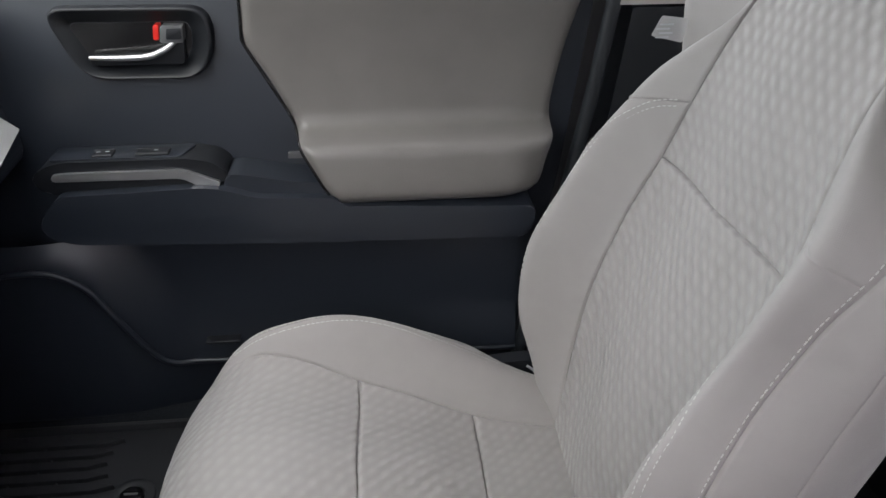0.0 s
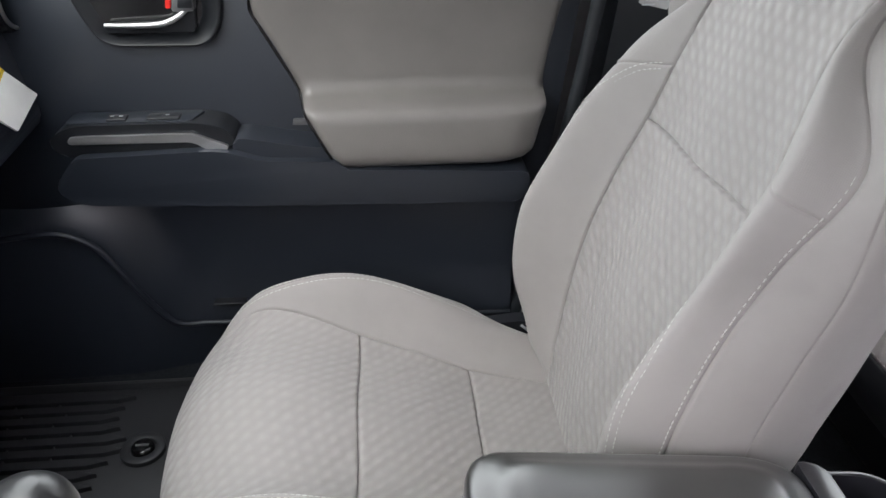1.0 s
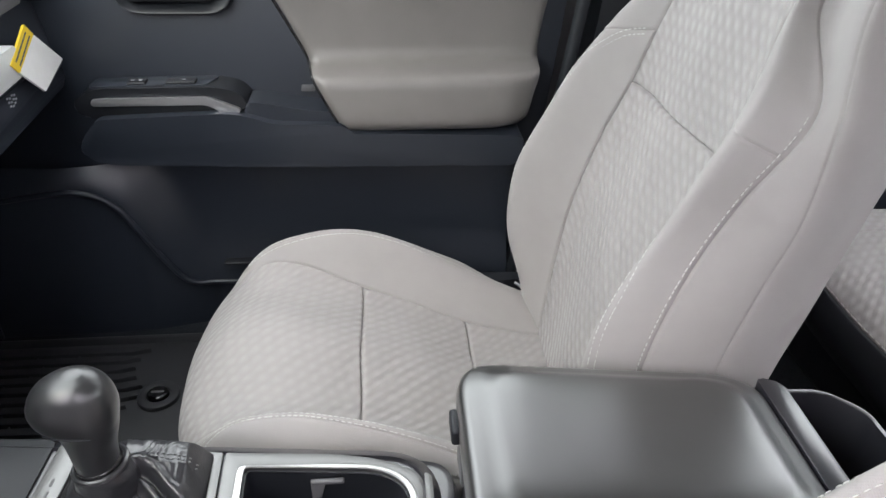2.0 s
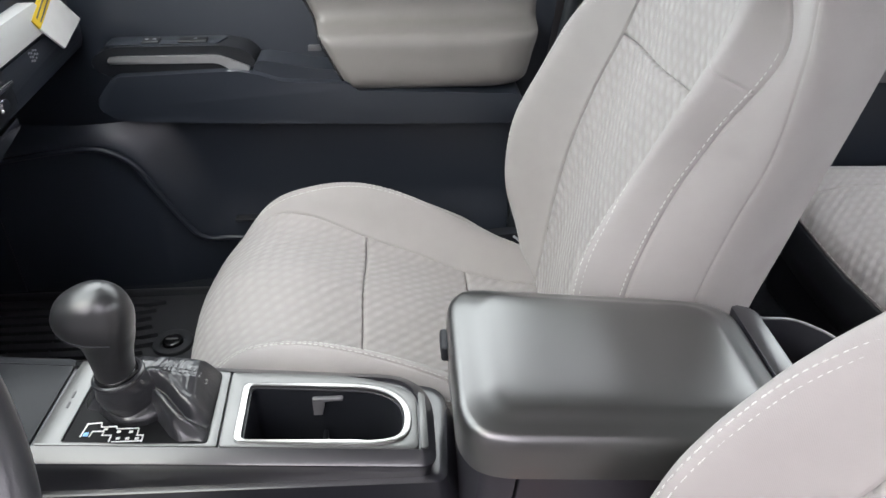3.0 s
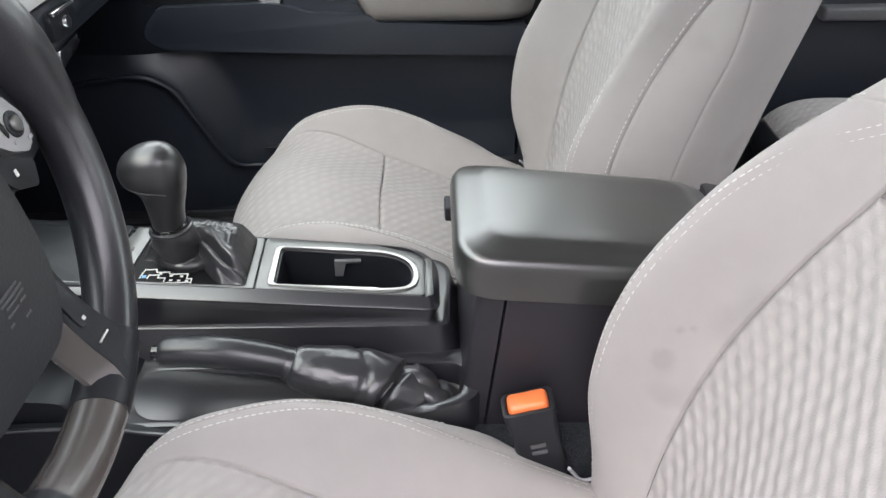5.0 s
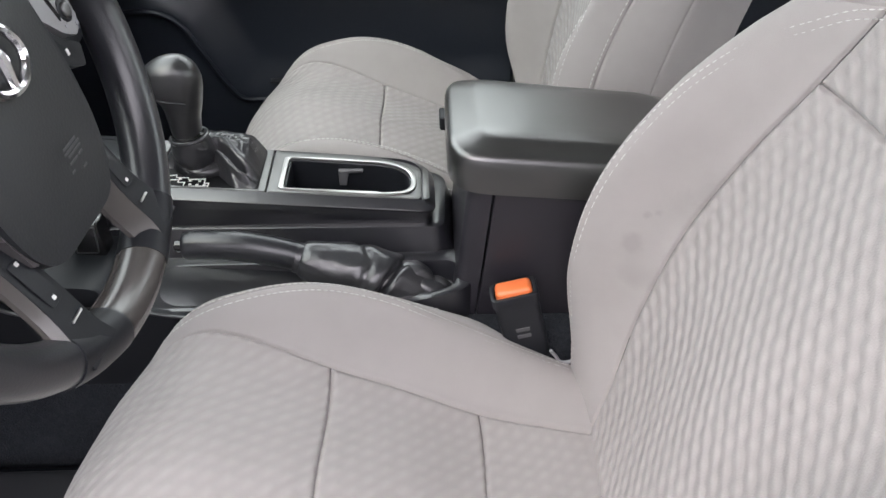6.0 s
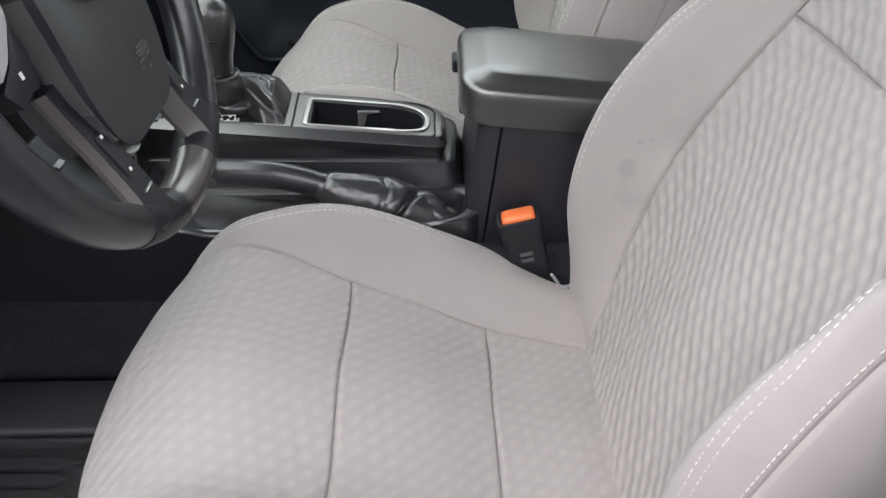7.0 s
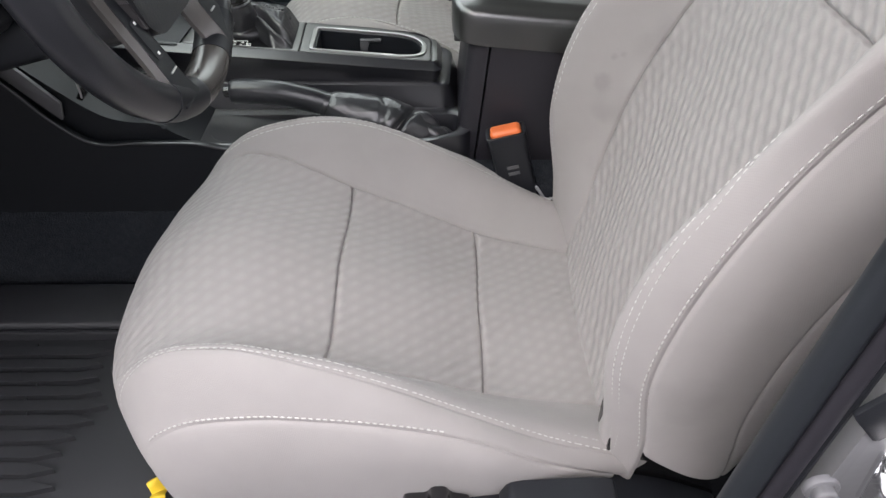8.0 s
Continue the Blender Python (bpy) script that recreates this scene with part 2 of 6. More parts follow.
def prism(outline, axis, a, b, bevel=0.0, seg=2, slope=None):
    """A plate with the given outline: axis 'y' takes (x, z), 'z' takes (x, y), 'x' takes (y, z). It reaches from a to b.
    The face at b gets the bevel. slope(x, y, z) may move each point."""
    def place(p, d):
        return {"y": (p[0], d, p[1]), "z": (p[0], p[1], d), "x": (d, p[0], p[1])}[axis]
    bm = bmesh.new()
    lo = [bm.verts.new(place(p, a)) for p in outline]
    hi = [bm.verts.new(place(p, b)) for p in outline]
    bm.faces.new(lo)
    top = bm.faces.new(hi)
    for i in range(len(lo)):
        j = (i + 1) % len(lo)
        bm.faces.new((lo[i], lo[j], hi[j], hi[i]))
    if bevel:
        bmesh.ops.bevel(bm, geom=list(top.edges), offset=bevel, segments=seg, profile=0.5, affect="EDGES", clamp_overlap=True)
    if slope:
        for v in bm.verts:
            v.co = Vector(slope(*v.co))
    return bm


def ring(outer, inner, axis, a, b, bevel=0.0, slope=None):
    """A frame between two outlines that have the same number of points."""
    def place(p, d):
        return {"y": (p[0], d, p[1]), "z": (p[0], p[1], d), "x": (d, p[0], p[1])}[axis]
    bm = bmesh.new()
    sets = [[bm.verts.new(place(p, d)) for p in o] for o, d in ((outer, a), (outer, b), (inner, b), (inner, a))]
    n = len(outer)
    edges = []
    for k in range(4):
        p, q = sets[k], sets[(k + 1) % 4]
        for i in range(n):
            j = (i + 1) % n
            bm.faces.new((p[i], p[j], q[j], q[i]))
    if bevel:
        bm.edges.ensure_lookup_table()
        for k in (1, 2):
            for i in range(n):
                e = bm.edges.get((sets[k][i], sets[k][(i + 1) % n]))
                if e:
                    edges.append(e)
        bmesh.ops.bevel(bm, geom=edges, offset=bevel, segments=2, profile=0.5, affect="EDGES", clamp_overlap=True)
    if slope:
        for v in bm.verts:
            v.co = Vector(slope(*v.co))
    return bm


def spl(pts, n):
    """A smooth line of n points through the given ones."""
    p = [np.array(q, float) for q in pts]
    m = len(p)
    out = []
    for k in range(n):
        s = k * (m - 1) / (n - 1)
        i = min(int(s), m - 2)
        t = s - i
        p0, p1, p2, p3 = p[max(i - 1, 0)], p[i], p[i + 1], p[min(i + 2, m - 1)]
        out.append(0.5 * (2 * p1 + (p2 - p0) * t + (2 * p0 - 5 * p1 + 4 * p2 - p3) * t * t + (3 * p1 - p0 - 3 * p2 + p3) * t ** 3))
    return out


def sweep(pts, radii, sides=14, up=(0, 0, 1), squash=1.0, closed=False, wrinkle=None):
    """A tube along a line; radii one per point. squash flattens it along the up direction."""
    pts = [Vector(p) for p in pts]
    n = len(pts)
    if not isinstance(radii, (list, tuple)):
        radii = [radii] * n
    bm = bmesh.new()
    rings = []
    for i, p in enumerate(pts):
        a = pts[i - 1] if (i or closed) else pts[0]
        b = pts[(i + 1) % n] if (i < n - 1 or closed) else pts[-1]
        d = (b - a).normalized()
        side = d.cross(Vector(up))
        side = side.normalized() if side.length > 1e-5 else Vector((1, 0, 0))
        top = side.cross(d)
        row = []
        for k in range(sides):
            w = 2 * math.pi * k / sides
            r = radii[i]
            if wrinkle:
                r *= wrinkle(i / (n - 1), w)
            row.append(bm.verts.new(p + side * (math.cos(w) * r) + top * (math.sin(w) * r * squash)))
        rings.append(row)
    for i in range(n if closed else n - 1):
        p, q = rings[i], rings[(i + 1) % n]
        for k in range(sides):
            j = (k + 1) % sides
            bm.faces.new((p[k], p[j], q[j], q[k]))
    if not closed:
        bm.faces.new(rings[0])
        bm.faces.new(rings[-1])
    return bm


def loft(rows, close=True, caps=True):
    """Joins rows of points, each a closed loop of the same count."""
    bm = bmesh.new()
    vs = [[bm.verts.new(p) for p in row] for row in rows]
    n = len(vs[0])
    for a, b in zip(vs, vs[1:]):
        for k in range(n if close else n - 1):
            j = (k + 1) % n
            bm.faces.new((a[k], a[j], b[j], b[k]))
    if caps:
        bm.faces.new(vs[0])
        bm.faces.new(vs[-1])
    return bm


def bars(boxes, mat_shift=None):
    """Many small plates in one mesh: each (centre, half sizes)."""
    bm = bmesh.new()
    for (cx, cy, cz), (hx, hy, hz) in boxes:
        m = Matrix.Translation((cx, cy, cz)) @ Matrix.Diagonal((2 * hx, 2 * hy, 2 * hz, 1))
        bmesh.ops.create_cube(bm, size=1.0, matrix=m)
    return bm

# ---------------------------------------------------------------- cab shell
def plane_box(name, x0, x1, y0, y1, z0, z1, mat, label, r=0.0):
    c = ((x0 + x1) / 2, (y0 + y1) / 2, z0)
    return whole(name, rbox(x0, x1, y0, y1, z0, z1, r), mat, c, label, "car interior", "structure")


ground_bm = bmesh.new()
bmesh.ops.create_grid(ground_bm, x_segments=8, y_segments=8, size=400, matrix=Matrix.Translation((0, 0, -0.62)))
whole("ground", ground_bm, M_ASPHALT, (0, 0, -0.62), "dark asphalt ground outside the vehicle", "ground", "structure")
# added wall, never in view: it cuts low light from the driver side
M_WALL = plastic("grey_light_block", (0.22, 0.22, 0.215), 0.8, 200, 0.4)
plane_box("wall_outside", -8.0, 9.0, -4.3, -4.1, -0.62, 2.3, M_WALL, "unseen grey wall added to cut the side light")
plane_box("floor", -0.85, 1.60, -0.70, 0.76, -0.06, -0.012, M_CARPET, "dark carpeted cab floor")
plane_box("wall_front", -0.90, -0.85, -0.72, 0.78, -0.06, 0.70, M_CARPET, "dark carpeted firewall below the dashboard")
plane_box("wall_rear", 1.60, 1.66, -0.76, 0.80, -0.06, 0.72, M_DARK, "dark rear cab wall")
plane_box("ceiling", -0.05, 1.62, -0.66, 0.70, 1.16, 1.20, M_HEAD, "pale cloth headliner", 0.01)
plane_box("sill", -0.85, 1.60, -0.82, -0.70, -0.16, 0.0, M_BODY, "grey painted door sill", 0.015)
plane_box("wall_rear_passenger", 0.70, 1.60, 0.72, 0.79, -0.06, 0.70, M_DOOR, "dark lower panel of the rear passenger door", 0.01)
plane_box("rear_door_ledge", 1.02, 1.50, 0.690, 0.722, 0.372, 0.398, M_GREYTRIM, "grey armrest ledge on the rear passenger door", 0.006)
plane_box("wall_rear_driver", 0.80, 1.60, -0.78, -0.70, -0.06, 0.70, M_DOOR, "dark rear door panel on the driver side", 0.01)
plane_box("footwell_side", -0.85, -0.47, 0.70, 0.78, -0.06, 0.70, M_DOOR, "dark kick panel beside the passenger footwell")
whole("tunnel", prism(fillet([(-0.17, -0.02), (-0.135, 0.12), (-0.11, 0.17), (0.12, 0.17), (0.15, 0.12), (0.19, -0.02)], 0.03), "x", -0.85, 0.62),
      M_CARPET, (0, 0, -0.02), "dark carpeted transmission tunnel", "car interior", "structure")


# tinted window glass closes the cab; the driver door stands open
M_GLASS = bpy.data.materials.new("green_tinted_glass")
M_GLASS.use_nodes = True
gn = M_GLASS.node_tree
tint, shine, join = gn.nodes.new("ShaderNodeBsdfTransparent"), gn.nodes.new("ShaderNodeBsdfGlossy"), gn.nodes.new("ShaderNodeMixShader")
tint.inputs[0].default_value = (0.930, 0.985, 0.948, 1)
shine.inputs["Roughness"].default_value = 0.02
join.inputs[0].default_value = 0.04
gn.links.new(tint.outputs[0], join.inputs[1])
gn.links.new(shine.outputs[0], join.inputs[2])
gn.links.new(join.outputs[0], gn.nodes["Material Output"].inputs["Surface"])
for pane, shape, axis, a, b in (("window_1", [(-0.84, 0.735), (0.60, 0.735), (0.62, 1.165), (-0.04, 1.165)], "y", 0.764, 0.768),
                                ("window_2", [(0.70, 0.735), (1.59, 0.735), (1.59, 1.165), (0.74, 1.165)], "y", 0.764, 0.768),
                                ("window_3", [(-0.64, 0.735), (0.70, 0.735), (0.66, 1.155), (-0.62, 1.155)], "x", 1.622, 1.626)):
    whole(pane, prism(shape, axis, a, b), M_GLASS, (0, 0, 0), "green-tinted side window glass" if axis == "y" else "green-tinted rear window glass", "window", "structure")
whole("window_4", prism([(-0.855, 0.760), (-0.06, 1.175), (-0.06, 1.179), (-0.857, 0.764)], "y", -0.68, 0.72), M_GLASS, (0, 0, 0), "green-tinted sloping windscreen glass", "window", "structure")

# ---------------------------------------------------------------- front seats
def rail_curve(pts, s):
    """Smooth curve through stations, at the float station numbers s."""
    p = np.array(pts, float)
    m = len(p)
    s = np.clip(np.array(s, float), 0, m - 1)
    i = np.minimum(s.astype(int), m - 2)
    t = (s - i)[:, None]
    p0, p1, p2, p3 = p[np.maximum(i - 1, 0)], p[i], p[i + 1], p[np.minimum(i + 2, m - 1)]
    return 0.5 * (2 * p1 + (p2 - p0) * t + (2 * p0 - 5 * p1 + 4 * p2 - p3) * t ** 2 + (3 * p1 - p0 - 3 * p2 + p3) * t ** 3)


class Skin:
    """A smooth surface over rails: s runs along the rails, q across them."""

    def __init__(self, rails):
        self.rails = rails

    def points(self, s, q):
        """Points for equally long arrays s and q."""
        s, q = np.array(s, float), np.array(q, float)
        rows = np.stack([rail_curve(r, s) for r in self.rails])
        n = len(rows)
        q = np.clip(q, 0, n - 1)
        i = np.minimum(q.astype(int), n - 2)
        k = np.arange(len(s))
        p0, p1, p2, p3 = rows[np.maximum(i - 1, 0), k], rows[i, k], rows[i + 1, k], rows[np.minimum(i + 2, n - 1), k]
        d1 = np.linalg.norm(p2 - p1, axis=1)[:, None] + 1e-6
        d0 = np.where((i > 0)[:, None], np.linalg.norm(p1 - p0, axis=1)[:, None], d1) + 1e-6
        d2 = np.where((i < n - 2)[:, None], np.linalg.norm(p3 - p2, axis=1)[:, None], d1) + 1e-6
        t1 = ((p1 - p0) / d0 * d1 + (p2 - p1) / d1 * d0) / (d0 + d1)
        t2 = ((p2 - p1) / d1 * d2 + (p3 - p2) / d2 * d1) / (d1 + d2)
        t1 = np.where((i > 0)[:, None], t1, (p2 - p1) / d1)
        t2 = np.where((i < n - 2)[:, None], t2, (p2 - p1) / d1)
        t = (q - i)[:, None]
        h00, h10 = 2 * t ** 3 - 3 * t ** 2 + 1, t ** 3 - 2 * t ** 2 + t
        h01, h11 = -2 * t ** 3 + 3 * t ** 2, t ** 3 - t ** 2
        return h00 * p1 + h10 * t1 * d1 + h01 * p2 + h11 * t2 * d1

    def normals(self, s, q):
        e = 0.02
        a = self.points(np.array(s) + e, q) - self.points(np.array(s) - e, q)
        b = self.points(s, np.array(q) + e) - self.points(s, np.array(q) - e)
        n = np.cross(a, b)
        return n / (np.linalg.norm(n, axis=1)[:, None] + 1e-9)


def ticks(a, b, n, fine0, fine1, span):
    """Positions from a to b, closer together near the seams."""
    t = list(np.linspace(0, 1, n))
    for d in (0.0008, 0.0016, 0.0026, 0.004, 0.007, 0.012):
        f = d / max(span, 0.01)
        if f < 0.4:
            if fine0:
                t.append(f)
            if fine1:
                t.append(1 - f)
    return a + (b - a) * np.array(sorted(set(np.round(t, 5))))


def panel(name, skin, s0, s1, q0, q1, ns, nq, mat, parent, seams=(1, 1, 1, 1), depth=0.0026, label="", puff=0.0, soft=0.0, fade=None, s_lean=(0.0, 0.0, 1)):
    """One piece of upholstery, tucked in along its seams."""
    mid_s, mid_q = (s0 + s1) / 2, (q0 + q1) / 2
    line = skin.points(np.linspace(s0, s1, 60), np.full(60, mid_q))
    span_s = np.linalg.norm(np.diff(line, axis=0), axis=1).sum()
    line = skin.points(np.full(60, mid_s), np.linspace(q0, q1, 60))
    span_q = np.linalg.norm(np.diff(line, axis=0), axis=1).sum()
    ss = ticks(s0, s1, ns, seams[0], seams[1], span_s)
    qq = ticks(q0, q1, nq, seams[2], seams[3], span_q)
    S, Q = np.meshgrid(ss, qq, indexing="ij")
    lean = (Q - q0) / (q1 - q0)
    lean = s_lean[0] * (1 - lean) + s_lean[1] * lean
    S = S + lean * ((S - s0) / (s1 - s0) if s_lean[2] else (s1 - S) / (s1 - s0))
    P = skin.points(S.ravel(), Q.ravel())
    N = skin.normals(S.ravel(), Q.ravel())
    G = P.reshape(len(ss), len(qq), 3)
    along = np.concatenate([np.zeros((1, len(qq))), np.cumsum(np.linalg.norm(np.diff(G, axis=0), axis=2), axis=0)], axis=0)
    across = np.concatenate([np.zeros((len(ss), 1)), np.cumsum(np.linalg.norm(np.diff(G, axis=1), axis=2), axis=1)], axis=1)
    off = np.zeros_like(along)
    dist = np.full_like(along, 9.0)
    for flag, d, flag_q in ((seams[0], along, False), (seams[1], along[-1:] - along, False), (seams[2], across, True), (seams[3], across[:, -1:] - across, True)):
        if flag:
            k = np.clip((S - fade) / 1.3, 0.08, 1.0) if fade is not None and flag_q else 1.0
            off = np.maximum(off, depth * flag * k * np.exp(-(d / 0.0019) ** 2))
            dist = np.minimum(dist, d)
    off = off - puff * (1 - np.exp(-dist / 0.03))
    if soft:
        wave = np.array([noise.noise(Vector(p) * 16.0) + 0.5 * noise.noise(Vector(p) * 38.0) for p in P]).reshape(off.shape)
        off = off + soft * wave * (1 - np.exp(-dist / 0.02))
    G = G - N.reshape(G.shape) * off[:, :, None]
    verts = [tuple(v) for v in G.reshape(-1, 3)]
    w = len(qq)
    faces = [(i * w + j, i * w + w + j, i * w + w + j + 1, i * w + j + 1) for i in range(len(ss) - 1) for j in range(w - 1)]
    me = bpy.data.meshes.new(name)
    me.from_pydata(verts, [], faces)
    layer = me.uv_layers.new(name="UVMap")
    u = (across - across[:, w // 2:w // 2 + 1]).ravel()
    v = along.ravel()
    loops = np.empty(len(me.loops), int)
    me.loops.foreach_get("vertex_index", loops)
    layer.data.foreach_set("uv", np.stack([u[loops], v[loops]], axis=1).ravel())
    me.materials.append(mat)
    me.shade_smooth()
    me.update()
    ob = new(name, me)
    ob.parent = parent
    BASE[ob.name] = Vector((0, 0, 0))
    return tagged(ob, label)


def stitch_row(name, skin, path, parent, shift=(0.0, 0.0), pitch=0.0066, length=0.0046, thick=0.00066, label="pale topstitching thread"):
    """A row of raised stitches along a list of (s, q) places; shift moves it by metres across the seam."""
    path = np.array(spl(path, 240))
    P, N = skin.points(path[:, 0], path[:, 1]), skin.normals(path[:, 0], path[:, 1])
    T = np.gradient(P, axis=0)
    T /= np.linalg.norm(T, axis=1)[:, None] + 1e-9
    B = np.cross(T, N)
    P = P + B * shift[0] + N * shift[1]
    cum = np.concatenate([[0], np.cumsum(np.linalg.norm(np.diff(P, axis=0), axis=1))])
    verts, faces = [], []
    for d in np.arange(0.003, cum[-1] - 0.003, pitch):
        i = min(np.searchsorted(cum, d), len(P) - 1)
        c, t, n, b = P[i], T[i], N[i], B[i]
        k = len(verts)
        for a, r in ((-0.5, 0.35), (-0.25, 1.0), (0.25, 1.0), (0.5, 0.35)):
            for x, y in ((1, 0), (0, 1), (-1, 0), (0, -1)):
                verts.append(tuple(c + t * a * length + (b * x + n * y) * thick * r))
        for g in range(3):
            for j in range(4):
                l = (j + 1) % 4
                faces.append((k + 4 * g + j, k + 4 * g + l, k + 4 * g + 4 + l, k + 4 * g + 4 + j))
        faces += [(k, k + 1, k + 2, k + 3), (k + 12, k + 13, k + 14, k + 15)]
    me = bpy.data.meshes.new(name)
    me.from_pydata(verts, [], faces)
    me.materials.append(M_THREAD)
    me.shade_smooth()
    ob = new(name, me)
    ob.parent = parent
    return tagged(ob, label, kind="stuff")


def mirrored(side, centre):
    """Rails of the minus side, the centre and the plus side from those of one side, listed from outside in."""
    minus = [[(x, -y, z) for x, y, z in r] for r in side]
    return minus + [centre] + [list(r) for r in side[::-1]]


C_MID = [(-0.15, 0, 0.03), (-0.204, 0, 0.075), (-0.234, 0, 0.13), (-0.226, 0, 0.192), (-0.170, 0, 0.236), (-0.095, 0, 0.240),
         (0, 0, 0.209), (0.078, 0, 0.178), (0.157, 0, 0.144), (0.23, 0, 0.126), (0.325, 0, 0.108)]
C_EDGE = [(-0.120, 0.150, 0.03), (-0.170, 0.155, 0.075), (-0.204, 0.158, 0.13), (-0.200, 0.162, 0.195), (-0.145, 0.165, 0.240), (-0.088, 0.160, 0.241),
          (0, 0.147, 0.206), (0.078, 0.141, 0.175), (0.157, 0.134, 0.141), (0.23, 0.130, 0.122), (0.325, 0.125, 0.104)]
C_CREST = [(-0.112, 0.185, 0.03), (-0.158, 0.190, 0.075), (-0.186, 0.190, 0.13), (-0.186, 0.186, 0.203), (-0.142, 0.184, 0.255), (-0.073, 0.194, 0.275),
           (-0.01, 0.207, 0.271), (0.06, 0.212, 0.247), (0.14, 0.212, 0.204), (0.22, 0.210, 0.160), (0.318, 0.200, 0.118)]
C_SIDE = [(-0.118, 0.200, 0.025), (-0.146, 0.212, 0.07), (-0.160, 0.222, 0.125), (-0.155, 0.226, 0.175), (-0.112, 0.230, 0.212), (-0.05, 0.234, 0.226),
          (0, 0.236, 0.226), (0.07, 0.236, 0.216), (0.15, 0.234, 0.192), (0.215, 0.228, 0.150), (0.282, 0.215, 0.112)]
C_LOW = [(-0.13, 0.195, 0.02), (-0.14, 0.205, 0.025), (-0.14, 0.214, 0.03), (-0.13, 0.222, 0.035), (-0.095, 0.226, 0.04), (-0.04, 0.230, 0.05),
         (0.01, 0.232, 0.06), (0.075, 0.232, 0.075), (0.15, 0.228, 0.085), (0.205, 0.222, 0.090), (0.262, 0.21, 0.092)]

# the backrest: distance up the back, distance in front of its plane, half width
B_UP = [-0.03, 0.06, 0.15, 0.25, 0.35, 0.43, 0.52, 0.60, 0.66, 0.70]
B_MID = [(0, 0.020), (0, 0.024), (0, 0.028), (0, 0.030), (0, 0.028), (0, 0.026), (0, 0.024), (0, 0.020), (0, 0.004), (0, -0.03)]
B_EDGE = [(0.13, 0.010), (0.140, 0.020), (0.150, 0.030), (0.152, 0.038), (0.148, 0.036), (0.138, 0.030), (0.124, 0.030), (0.113, 0.024), (0.116, 0.002), (0.115, -0.04)]
B_CREST = [(0.19, 0.005), (0.196, 0.048), (0.200, 0.098), (0.204, 0.118), (0.202, 0.102), (0.198, 0.084), (0.176, 0.056), (0.121, 0.027), (0.119, 0.003), (0.118, -0.04)]
B_OUT = [(0.210, -0.02), (0.220, 0.012), (0.227, 0.064), (0.229, 0.087), (0.218, 0.080), (0.207, 0.058), (0.200, 0.030), (0.129, 0.026), (0.122, 0.003), (0.121, -0.04)]
B_REAR = [(0.212, -0.10), (0.222, -0.077), (0.230, -0.034), (0.234, -0.008), (0.232, -0.006), (0.229, -0.010), (0.225, 0.006), (0.228, 0.034), (0.224, 0.034), (0.200, -0.01)]
B_HIND = [(0.195, -0.110), (0.200, -0.105), (0.204, -0.096), (0.206, -0.092), (0.204, -0.092), (0.200, -0.094), (0.192, -0.098), (0.190, -0.095), (0.180, -0.100), (0.160, -0.100)]
HINGE = (0.29, 0.10)


def back_rail(profile, recline, twist=0.0, side=1):
    sn, cs = math.sin(radians(recline)), math.cos(radians(recline))
    return [(HINGE[0] + e * sn - f * cs + twist * side * w, w * side, HINGE[1] + e * cs + f * sn) for e, (w, f) in zip(B_UP, profile)]


